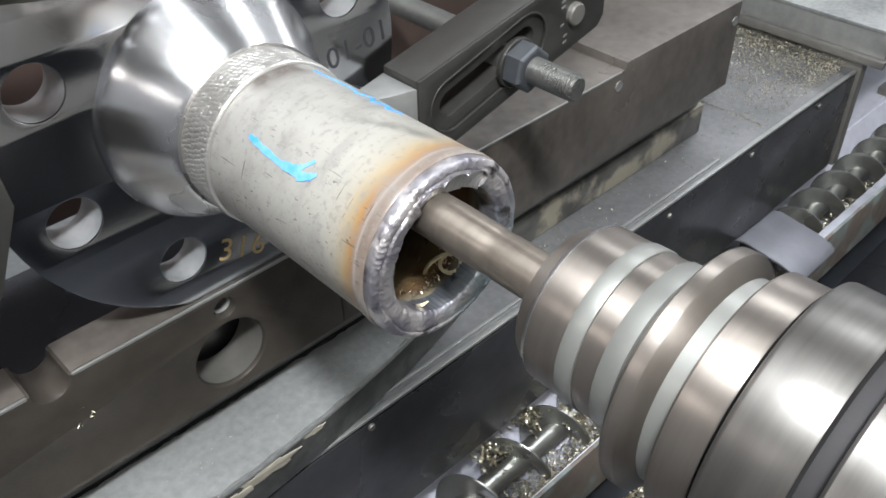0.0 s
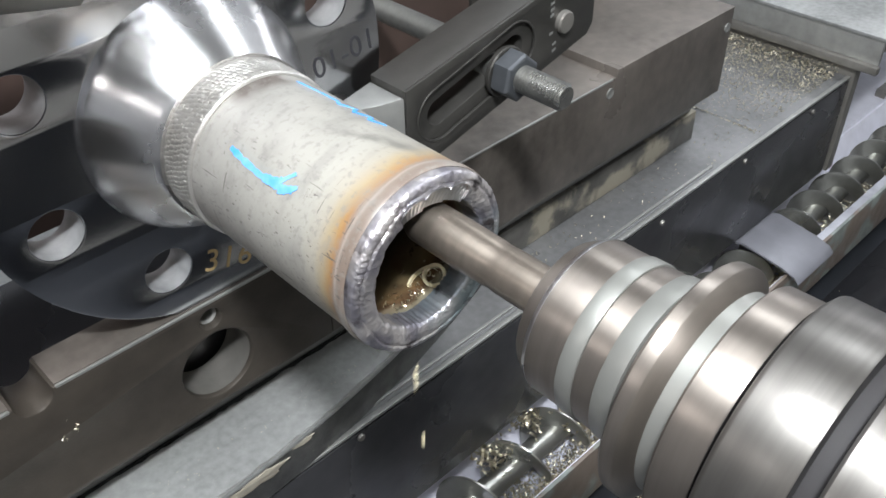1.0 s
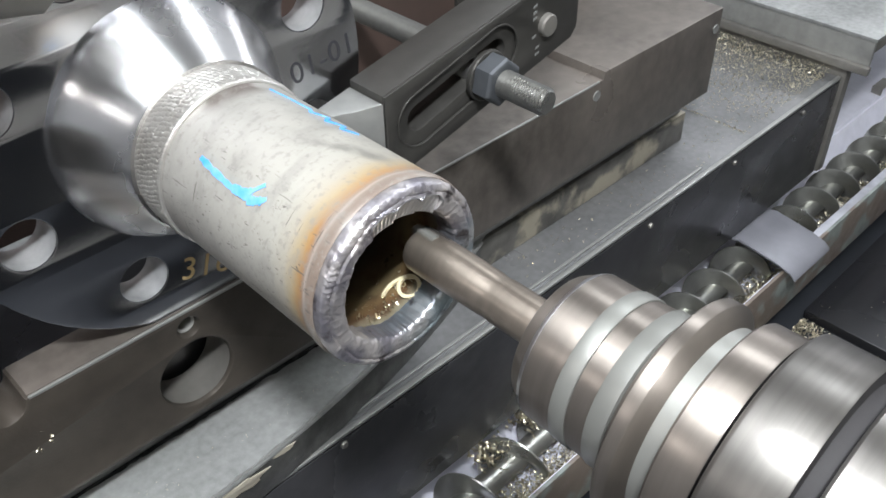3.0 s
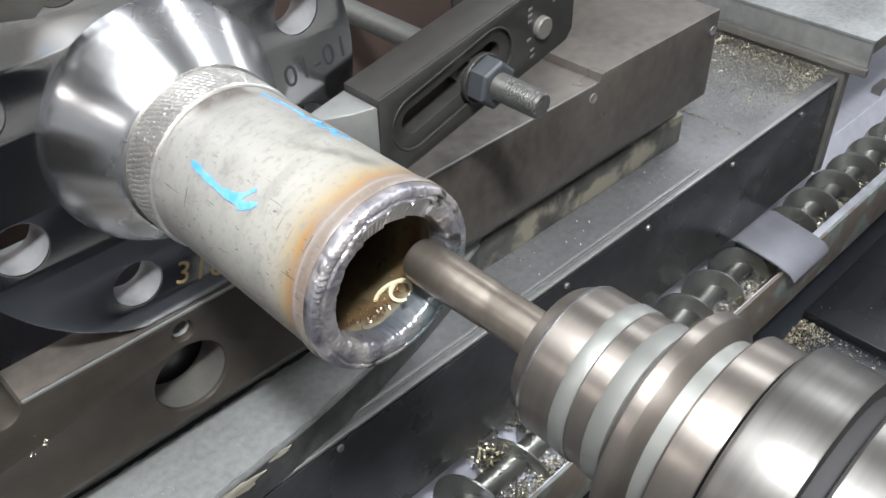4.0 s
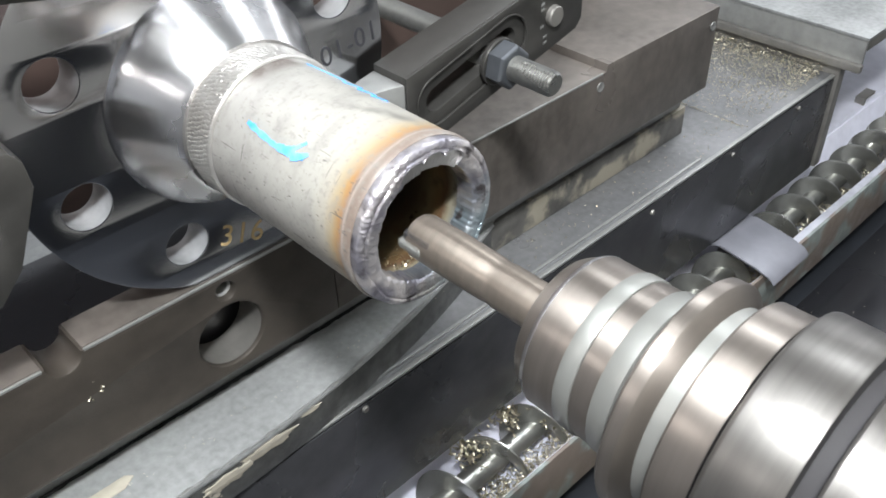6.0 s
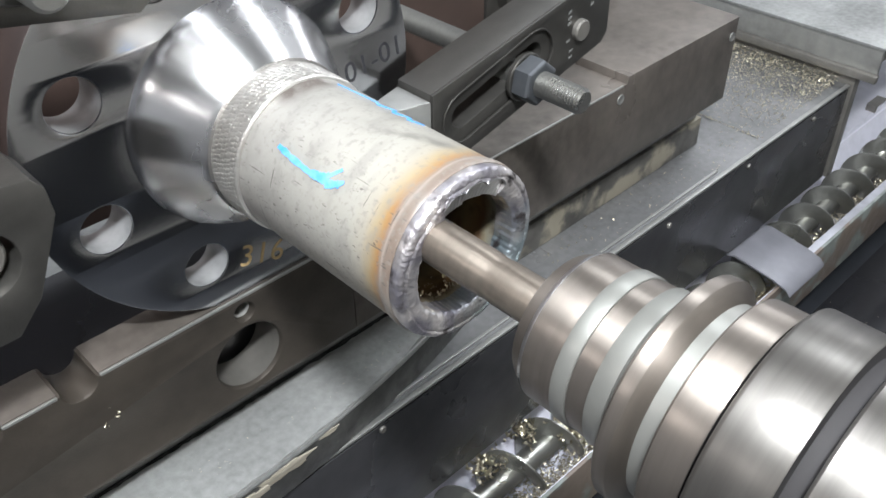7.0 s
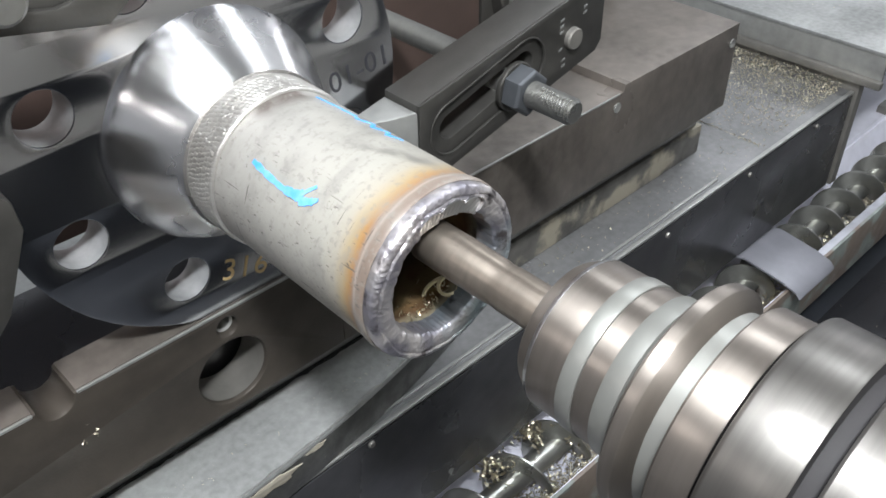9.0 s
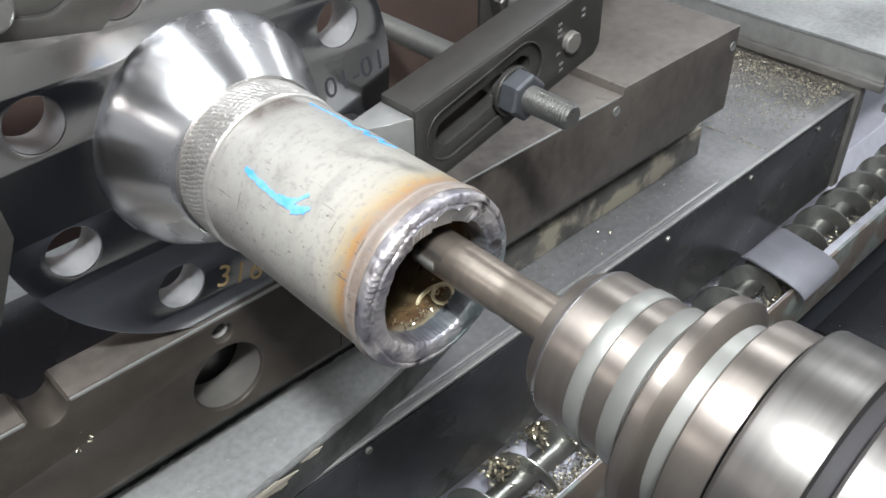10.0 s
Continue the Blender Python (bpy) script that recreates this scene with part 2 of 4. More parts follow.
def bore_material():
    """Bands of straw, brown and blue heat tint inside the mouth, painted shade deeper in."""
    m = bpy.data.materials.new("heat_tinted_shaded_bore")
    m.use_nodes = True
    nt = m.node_tree
    bs = nt.nodes["Principled BSDF"]
    co = nt.nodes.new("ShaderNodeTexCoord")
    xyz = nt.nodes.new("ShaderNodeSeparateXYZ")
    nt.links.new(co.outputs["Object"], xyz.inputs[0])
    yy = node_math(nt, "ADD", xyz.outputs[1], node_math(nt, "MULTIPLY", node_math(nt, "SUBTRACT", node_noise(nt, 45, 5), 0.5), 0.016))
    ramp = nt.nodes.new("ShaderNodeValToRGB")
    # the last two stops paint the deep bore's shade into the colour
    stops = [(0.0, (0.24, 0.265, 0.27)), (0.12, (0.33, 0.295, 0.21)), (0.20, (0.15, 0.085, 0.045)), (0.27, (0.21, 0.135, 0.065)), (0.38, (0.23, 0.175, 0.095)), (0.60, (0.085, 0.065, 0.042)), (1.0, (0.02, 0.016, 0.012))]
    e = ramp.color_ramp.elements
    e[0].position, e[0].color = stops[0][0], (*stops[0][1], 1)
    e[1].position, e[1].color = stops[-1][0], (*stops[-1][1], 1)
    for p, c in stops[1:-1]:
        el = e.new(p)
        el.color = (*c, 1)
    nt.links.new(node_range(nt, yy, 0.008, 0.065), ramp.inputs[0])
    stain = node_range(nt, node_noise(nt, 120, 6), 0.52, 0.66, 0.0, 0.6)
    nt.links.new(node_mix(nt, stain, ramp.outputs[0], (0.10, 0.06, 0.035)), bs.inputs["Base Color"])
    bs.inputs["Metallic"].default_value = 0.45
    nt.links.new(node_range(nt, node_noise(nt, 90, 4), 0.3, 0.7, 0.42, 0.26), bs.inputs["Roughness"])
    node_bump(nt, node_noise(nt, 400, 4), 0.1)
    return m


def band_material():
    m = bpy.data.materials.new("hammered_weld_band")
    m.use_nodes = True
    nt = m.node_tree
    bs = nt.nodes["Principled BSDF"]
    a = node_mix(nt, node_range(nt, node_noise(nt, 40, 4), 0.4, 0.65), (0.66, 0.64, 0.60), (0.48, 0.455, 0.42))
    nt.links.new(a, bs.inputs["Base Color"])
    bs.inputs["Metallic"].default_value, bs.inputs["Roughness"].default_value = 0.8, 0.3
    return m


def patchy(name, base, patch, lo, hi, sc, rough, metal):
    """A worn surface with patches of another paint left on it."""
    m = bpy.data.materials.new(name)
    m.use_nodes = True
    nt = m.node_tree
    bs = nt.nodes["Principled BSDF"]
    b = node_mix(nt, node_range(nt, node_noise(nt, sc * 3, 5), 0.35, 0.65), base, tuple(0.6 * c for c in base))
    nt.links.new(node_mix(nt, node_range(nt, node_noise(nt, sc, 5), lo, hi), b, patch), bs.inputs["Base Color"])
    bs.inputs["Metallic"].default_value = metal
    nt.links.new(node_range(nt, node_noise(nt, sc * 4, 4), 0.3, 0.7, rough + 0.1, rough - 0.1), bs.inputs["Roughness"])
    node_bump(nt, node_noise(nt, 500, 4), 0.15)
    return m


PIPE_STEEL, WELD, BAND = pipe_material(), weld_material(), band_material()
CREAM = patchy("peeling_cream_paint", (0.12, 0.115, 0.105), (0.33, 0.30, 0.235), 0.47, 0.55, 17, 0.5, 0.2)
CHIPPED = patchy("chipped_grey_casting", (0.10, 0.10, 0.095), (0.52, 0.47, 0.38), 0.66, 0.68, 26, 0.45, 0.4)
BORE = bore_material()
INK_BLUE = material("blue_paint_marker", (0.035, 0.27, 0.74), 0.45, 0.0, 0.14, 300, 0.05, dark=(0.20, 0.40, 0.64), stain=110)
INK_BLACK = material("black_marker_ink", (0.03, 0.03, 0.035), 0.5, 0.0, 0.1, 200, 0.0)
CHALK = material("orange_paint_marker", (0.62, 0.45, 0.22), 0.6, 0.0, 0.2, 200, 0.0)
STAMP = material("pale_stamped_marks", (0.30, 0.30, 0.29), 0.5, 0.5, 0.2, 200, 0.0)
RUSTY = material("brown_primer_plate", (0.10, 0.066, 0.055), 0.6, 0.2, 0.25, 30, 0.1)
SATIN = material("satin_reamed_steel", (0.52, 0.525, 0.53), 0.42, 0.5, 0.2, 120, 0.05, stain=40)
# black for painted sheet, and for pieces that stand in for deep shade
BLACK_PAINT = material("black_gloss_paint_and_shade", (0.017, 0.017, 0.019), 0.26, 0.0, 0.15, 40, 0.06, 300)
CREAM_RAIL = patchy("worn_rail_paint", (0.29, 0.32, 0.295), (0.18, 0.145, 0.12), 0.44, 0.50, 15, 0.5, 0.1)
LIP_PAINT = material("scuffed_lilac_lip", (0.50, 0.50, 0.55), 0.5, 0.0, 0.25, 60, 0.08, 300, stain=18)
OIL_FLOOR = material("oily_blue_grey_floor", (0.030, 0.033, 0.039), 0.42, 0.0, 0.25, 20, 0.08, 200, stain=5)
GREY_PAINT = material("scuffed_grey_paint", (0.22, 0.22, 0.245), 0.42, 0.1, 0.2, 40, 0.06)
MILLED = material("fresh_milled_steel", (0.66, 0.66, 0.67), 0.30, 1.0, 0.06, 200, 0.05)
BLOCK_STEEL = material("stained_ground_steel", (0.205, 0.18, 0.158), 0.38, 0.5, 0.30, 90, 0.12, 500, stretch=(1, 1, 0.8), stain=9)
OLD_PAINT = material("old_cream_paint", (0.40, 0.365, 0.295), 0.6, 0.0, 0.18, 90, 0.15)
HEAD_PAINT = material("pale_beige_paint", (0.80, 0.77, 0.69), 0.45, 0.0, 0.08, 12, 0.04)
NUT_STEEL = material("blued_nut_steel", (0.13, 0.138, 0.15), 0.50, 0.7, 0.15, 120, 0.08)
COVER = material("oily_black_cover_sheet", (0.085, 0.085, 0.09), 0.30, 0.5, 0.25, 60, 0.06, 300, stain=9)
# near black that paints shade into gaps, grooves and the chip pocket
RUBBER = material("recess_shade_black", (0.022, 0.020, 0.021), 0.75, 0.0, 0.15, 60, 0.05)


# ---- builders ----
def ring_lathe(profile, seg=64, smooth_deg=35, close=False):
    """Turns (radius, y) pairs about the y axis."""
    bm = bmesh.new()
    rows = []
    for r, y in profile:
        if r < 1e-6:
            rows.append([bm.verts.new((0, y, 0))])
        else:
            rows.append([bm.verts.new((r * math.cos(2 * math.pi * k / seg), y, r * math.sin(2 * math.pi * k / seg))) for k in range(seg)])
    pairs = list(zip(rows, rows[1:])) + ([(rows[-1], rows[0])] if close else [])
    for a, b in pairs:
        for k in range(seg):
            j = (k + 1) % seg
            if len(a) == 1 and len(b) == 1:
                continue
            if len(a) == 1:
                bm.faces.new((a[0], b[j], b[k]))
            elif len(b) == 1:
                bm.faces.new((a[k], a[j], b[0]))
            else:
                bm.faces.new((a[k], a[j], b[j], b[k]))
    bmesh.ops.recalc_face_normals(bm, faces=bm.faces)
    for f in bm.faces:
        f.smooth = True
    return bm


def box(x0, x1, y0, y1, z0, z1, bevel=0.0015, seg=2):
    bm = bmesh.new()
    bmesh.ops.create_cube(bm, size=1)
    for v in bm.verts:
        v.co = Vector((x0 + (x1 - x0) * (v.co.x + 0.5), y0 + (y1 - y0) * (v.co.y + 0.5), z0 + (z1 - z0) * (v.co.z + 0.5)))
    if bevel:
        bmesh.ops.bevel(bm, geom=list(bm.edges), offset=bevel, segments=seg, profile=0.6, affect="EDGES")
    return bm


def plate(outlines, depth, bevel=0.001, to=Matrix()):
    """Closed 2D outlines (the first one outside, the rest holes) given depth along the third axis, with bevelled edges, moved by to."""
    cu = bpy.data.curves.new("outline", "CURVE")
    cu.dimensions, cu.fill_mode, cu.extrude, cu.bevel_depth, cu.bevel_resolution = "2D", "BOTH", depth / 2 - bevel, bevel, 1
    cu.offset = -bevel
    for pts in outlines:
        sp = cu.splines.new("POLY")
        sp.points.add(len(pts) - 1)
        for p, (u, v) in zip(sp.points, pts):
            p.co = (u, v, 0, 1)
        sp.use_cyclic_u = True
    ob = bpy.data.objects.new("outline", cu)
    scene.collection.objects.link(ob)
    me = bpy.data.meshes.new_from_object(ob.evaluated_get(bpy.context.evaluated_depsgraph_get()))
    bpy.data.objects.remove(ob)
    bpy.data.curves.remove(cu)
    bm = bmesh.new()
    bm.from_mesh(me)
    bpy.data.meshes.remove(me)
    bmesh.ops.remove_doubles(bm, verts=bm.verts, dist=1e-6)
    bm.transform(to)
    bmesh.ops.recalc_face_normals(bm, faces=bm.faces)
    return bm


def upright(y):
    """Lays a plate's (u, v) onto (x, z), its middle at that y."""
    return Matrix(((1, 0, 0, 0), (0, 0, -1, y), (0, 1, 0, 0), (0, 0, 0, 1)))


def flat(z):
    return Matrix.Translation((0, 0, z))


def circle(cx, cy, r, n=40, start=0.0):
    return [(cx + r * math.cos(start + 2 * math.pi * k / n), cy + r * math.sin(start + 2 * math.pi * k / n)) for k in range(n)]


def slot(ax, ay, bx, by, r, n=14):
    """A long hole from a to b with round ends."""
    d = math.atan2(by - ay, bx - ax)
    out = []
    for cx, cy, s in ((bx, by, d - math.pi / 2), (ax, ay, d + math.pi / 2)):
        out += [(cx + r * math.cos(s + math.pi * k / n), cy + r * math.sin(s + math.pi * k / n)) for k in range(n + 1)]
    return out


def mesh_of(name, bm, mat, smooth=None):
    me = bpy.data.meshes.new(name)
    bm.to_mesh(me)
    bm.free()
    me.materials.append(mat)
    if smooth is not None:
        me.shade_smooth()
        me.set_sharp_from_angle(angle=radians(smooth))
    return me


def part(name, bm, mat, parent=None, label="", smooth=35):
    ob = new(name, mesh_of(name, bm, mat, smooth))
    if parent is not None:
        ob.parent = parent
    if label:
        tagged(ob, label)
    return ob


def thing(name, label, category, group="", kind="", at=Matrix()):
    ob = new(name)
    ob.matrix_basis = at
    return tagged(ob, label, category, group, kind)


ON_TABLE = []

# ---- enclosure ----
def enclosure():
    for name, b in (
        ("floor", (-1.6, 2.0, -1.5, 1.6, -0.66, -0.6)), ("wall_north", (-1.6, 2.0, 1.6, 1.66, -0.6, 1.7)), ("wall_south", (-1.6, 2.0, -1.56, -1.5, -0.6, 1.7)),
        ("wall_west", (-1.66, -1.6, -1.5, 1.6, -0.6, 1.7)), ("wall_east", (2.0, 2.06, -1.5, 1.6, -0.6, 1.7)), ("ceiling", (-1.66, 2.06, -1.56, 1.66, 1.7, 1.76)),
    ):
        ob = part(name, box(*b, bevel=0), WALL if name != "floor" else OIL_FLOOR, smooth=None)
        tagged(ob, "grey painted machine enclosure" if name != "floor" else "dark oily machine base floor", "wall" if name != "floor" else "floor", kind="structure")


enclosure()


def machine_head():
    """The painted column that carries the spindle, behind the camera."""
    pts = [(-0.55, -0.6), (0.75, -0.6), (0.75, 0.36), (0.60, 0.5), (-0.40, 0.5), (-0.55, 0.36)]
    ob = part("machine_column", plate([pts], 0.7, 0.01, upright(-0.79)), HEAD_PAINT)
    tagged(ob, "pale beige painted machine column behind the spindle", "machine column", kind="structure")
    low = part("way_apron", box(-0.56, 0.20, -0.439, -0.425, -0.6, -0.25, 0.003), OIL_FLOOR)
    tagged(low, "black rubber apron over the column's lower ways", "apron", kind="structure")


machine_head()


# ---- the machine bed on which the work is held ----
def bed():
    ob = part("machine_saddle", box(-0.95, 0.868, 0.152, 0.75, -0.43, -0.287, 0.003, 3), BED)
    tagged(ob, "black oily cast iron machine saddle", "machine bed", kind="structure")
    ON_TABLE.append(ob)
    for x, z in ((0.056, -0.297), (0.33, -0.300), (0.46, -0.302), (0.62, -0.300), (0.775, -0.300)):
        b = ring_lathe([(0, -0.0025), (0.0028, -0.0025), (0.0033, -0.0015), (0.0033, 0.001)], 12)
        b.transform(Matrix.Translation((x, 0.1496, z)))
        part("screw", b, STEEL_DARK, ob)
    part("edge_strip", box(-0.95, 0.866, 0.1490, 0.1545, -0.2895, -0.2858, 0.0014, 3), STEEL_GREY, ob, "worn bright edge strip")
    part("front_cover", box(-0.95, 0.866, 0.1495, 0.1515, -0.43, -0.2925, 0.0006), COVER, ob, "oily black front cover")
    part("end_cover", box(0.8685, 0.886, 0.145, 0.75, -0.43, -0.2755, 0.003), STEEL_DARK, ob, "worn grey end cover")
    part("guide_strip", box(-0.95, 0.565, 0.1585, 0.1615, -0.2876, -0.2848, 0.0008), STEEL_GREY, ob, "scraped inner guide strip")
    led = thing("way_cover", "dark steel telescopic way cover beside the saddle", "machine cover")
    part("side_sheet", box(0.868, 0.874, 0.122, 0.75, -0.2745, -0.231, 0.001), STEEL_GREY, led)
    part("top_sheet", box(0.866, 1.5, 0.120, 0.75, -0.2305, -0.226, 0.001), PALLET, led, "grey top sheet with a bright edge")
    part("front_sheet", box(0.8745, 1.5, 0.122, 0.128, -0.247, -0.231, 0.001), STEEL_DARK, led)
    part("ledge", box(0.858, 0.8676, 0.118, 0.75, -0.272, -0.262, 0.0015), STEEL_DARK, led, "folded ledge along the side sheet")
    ON_TABLE.append(led)


bed()


def pallet():
    pts = [(x, 0.142 + 0.48 * max(0.0, x + 0.1) ** 2) for x in [-0.9, -0.4, -0.2] + [-0.1 + 0.02 * k for k in range(21)]]
    pts += [(0.6, 0.28), (0.6, 0.7), (-0.9, 0.7)]
    ob = thing("pallet", "worn grey cast iron pallet with chipped paint", "pallet")
    part("top_face", plate([pts], 0.006, 0.0025, flat(-0.253)), PALLET, ob)
    part("rim", plate([[(x, y + 0.0012) for x, y in pts]], 0.031, 0.0008, flat(-0.2715)), CHIPPED, ob, "dark rim with chipped cream paint")
    ON_TABLE.append(ob)
    rnd = random.Random(11)
    for cx, cz, w, hgt in ((-0.040, -0.2600, 0.030, 0.006), (-0.075, -0.2640, 0.022, 0.007), (0.005, -0.2570, 0.012, 0.003), (-0.145, -0.266, 0.03, 0.008)):
        ring = [(cx + w * math.cos(a) * rnd.uniform(0.6, 1.1), cz + hgt * math.sin(a) * rnd.uniform(0.5, 1.1) + 0.0) for a in [2 * math.pi * k / 22 for k in range(22)]]
        y = 0.142 + 0.48 * max(0.0, cx + 0.1) ** 2
        part("paint_patch", plate([ring], 0.0012, 0.0003, upright(y + 0.0008)), OLD_PAINT, ob, "flaking cream paint patch")
    part("paint_patch", plate([[(-0.30, 0.176), (-0.135, 0.176), (-0.125, 0.182), (-0.130, 0.1865), (-0.30, 0.1865)]], 0.0010, 0.0003, flat(-0.2496)), OLD_PAINT, ob, "flaking cream paint patch")
    edge = [(-0.45 + 0.003 * k, 0.142 + 0.48 * max(0.0, -0.35 + 0.003 * k) ** 2) for k in range(206)]
    inner = [(x, y + 0.0024 + 0.0022 * max(-0.6, noise.noise(Vector((x * 140, 1.7, 0)))) + 0.0012 * noise.noise(Vector((x * 520, 4.1, 0)))) for x, y in reversed(edge)]
    # pale strip: chipped edge together with the bevel's painted highlight
    part("worn_edge_glint", plate([[(x, y + 0.0007) for x, y in edge] + inner], 0.0006, 0.0001, flat(-0.2498)), STEEL_GREY, ob, "chipped edge of the pallet with its highlight painted bright")
    # jagged black strip painting the shadow gap below the fixture bar
    line = [(-0.45 + 0.004 * k, 0.2086 + 0.0013 * noise.noise(Vector((k * 0.31, 3.3, 0))) + rnd.choice((0.0, 0.0, -0.0009))) for k in range(160)]
    part("gap_shade", plate([line + [(0.186, 0.2116), (-0.45, 0.2116)]], 0.0008, 0.0001, flat(-0.2495)), BLACK_PAINT, ob, "painted black shade line along the fixture bar")
    r = part("riser_block", box(-0.5, 0.592, 0.212, 0.34, -0.2495, -0.2175, 0.001), PALLET)
    tagged(r, "grey steel riser block between pallet and fixture", "riser block")
    ON_TABLE.append(r)
    f = part("base_plate", box(0.2, 0.600, 0.209, 0.36, -0.2865, -0.2505, 0.0015), CREAM)
    tagged(f, "grey base plate with peeling cream paint", "base plate")
    ON_TABLE.append(f)


pallet()


def fixture():
    out = [(-0.5, -0.217), (0.068, -0.217), (0.068, -0.128)]
    out += [(-0.139 + 0.0115 * math.cos(a), -0.128 - 0.0115 * math.sin(a)) for a in [math.pi * k / 10 for k in range(11)]]
    out += [(-0.192 + 0.006 * math.cos(a), -0.128 - 0.009 * math.sin(a)) for a in [math.pi * k / 8 for k in range(9)]]
    out += [(-0.5, -0.128)]
    bar = part("fixture_bar", plate([out, circle(-0.026, -0.182, 0.0268, 48), circle(-0.024, -0.142, 0.0075, 24)], 0.034, 0.0024, upright(0.203)), BAR_STEEL)
    tagged(bar, "brown oily steel fixture bar with drilled holes", "fixture bar")
    ON_TABLE.append(bar)
    hw = ring_lathe([(0.0262, 0.1895), (0.0262, 0.2185)], 48)
    hw.transform(Matrix.Translation((-0.026, 0, -0.182)))
    part("hole_wall", hw, STEEL_DARK, bar, "bored hole wall")
    for x0, x1 in ((-0.1855, -0.1525), (-0.1255, 0.066), (-0.49, -0.199)):
        # pale strip for the worn edge and the highlight painted along it
        part("worn_edge_glint", box(x0, x1, 0.1858, 0.1880, -0.1296, -0.1275, 0.0008), STEEL_GREY, bar, "worn edge with its highlight painted bright")
        part("top_face", box(x0, x1, 0.1884, 0.2190, -0.1285, -0.1274, 0.0004), BLOCK_STEEL, bar, "ground top face")
    sock = ring_lathe([(0, 0.2), (0.0052, 0.2), (0.0052, 0.1925), (0.0068, 0.1915), (0.0068, 0.203)], 24)
    sock.transform(Matrix.Translation((-0.024, 0, -0.142)))
    part("socket_screw", sock, STEEL_GREY, bar)
    out = [(0.0684, -0.217), (0.598, -0.217), (0.598, -0.121), (0.405, -0.121), (0.403, -0.128), (0.0684, -0.128)]
    blk = part("fixture_block", plate([out], 0.15, 0.0012, upright(0.262)), BLOCK_STEEL)
    tagged(blk, "dark ground steel fixture block with a raised pad", "fixture block")
    ON_TABLE.append(blk)
    # the block's worn edge, its highlight laid on as a pale strip
    part("worn_edge_glint", box(0.075, 0.398, 0.1864, 0.1882, -0.1292, -0.1276, 0.0005), STEEL_GREY, blk, "worn edge with its highlight painted bright")
    for x in (0.395, 0.589):
        b = ring_lathe([(0, -0.0006), (0.0035, -0.0006), (0.0048, -0.0012), (0.005, 0.001)], 20)
        b.transform(Matrix.Translation((x, 0.187, -0.141)))
        part("dowel_pin", b, STEEL_GREY, blk)
    # added black filler: keeps the space behind the bar and its hole dark
    sp = part("dark_backing", box(-0.6, 0.062, 0.2225, 0.3295, -0.2165, -0.150, 0.002), BLACK_PAINT)
    tagged(sp, "black block added to darken the space behind the fixture bar", "support block")
    ON_TABLE.append(sp)
    ap = part("angle_plate", box(-0.6, 0.36, 0.331, 0.37, -0.127, 0.4, 0.002), RUSTY)
    tagged(ap, "dark brown angle plate standing behind the flange", "angle plate")
    ON_TABLE.append(ap)


fixture()


# ---- workpiece ----
def on_pipe(deg, y, lift=0.0003, r=0.0445):
    a = math.radians(deg)
    return Vector(((r + lift) * math.cos(a), y, (r + lift) * math.sin(a)))


def stroke(path, width, lift=0.0004):
    """A flat painted stroke laid on the pipe along (degrees, y, share of the width)."""
    bm = bmesh.new()
    pts = []
    for (d0, y0, w0), (d1, y1, w1) in zip(path, path[1:]):
        pts += [(d0 + (d1 - d0) * k / 6, y0 + (y1 - y0) * k / 6, w0 + (w1 - w0) * k / 6) for k in range(6)]
    pts.append(path[-1])
    rows = []
    for k, (d, y, w) in enumerate(pts):
        a, b = pts[max(0, k - 1)], pts[min(len(pts) - 1, k + 1)]
        du, dv = math.radians(b[0] - a[0]) * 0.0445, b[1] - a[1]
        ln = math.hypot(du, dv) or 1
        w2 = width * w * (0.85 + 0.7 * noise.noise(Vector((k * 0.9, d, 0)))) / 2
        nu, nv = -dv / ln * w2, du / ln * w2
        rows.append([bm.verts.new(on_pipe(d + math.degrees(s * nu / 0.0445), y + s * nv, lift)) for s in (-1, 0, 1)])
    for a, b in zip(rows, rows[1:]):
        for k in range(2):
            bm.faces.new((a[k], a[k + 1], b[k + 1], b[k]))
    bmesh.ops.recalc_face_normals(bm, faces=bm.faces)
    low = bmesh.ops.extrude_face_region(bm, geom=list(bm.faces))
    for v in low["geom"]:
        if isinstance(v, bmesh.types.BMVert):
            f = 1 - 0.00035 / math.hypot(v.co.x, v.co.z)
            v.co.x, v.co.z = v.co.x * f, v.co.z * f
    return bm


CUT_FROM, CUT_TO = 52.0, 117.0


def cut_edge(deg):
    """The outer edge of the milled stretch: three bites of the cutter."""
    step = ((deg - CUT_FROM) % 21.67) / 21.67
    return 0.0366 + 0.0030 * math.sqrt(max(0.0, 1 - (2 * step - 1) ** 2))


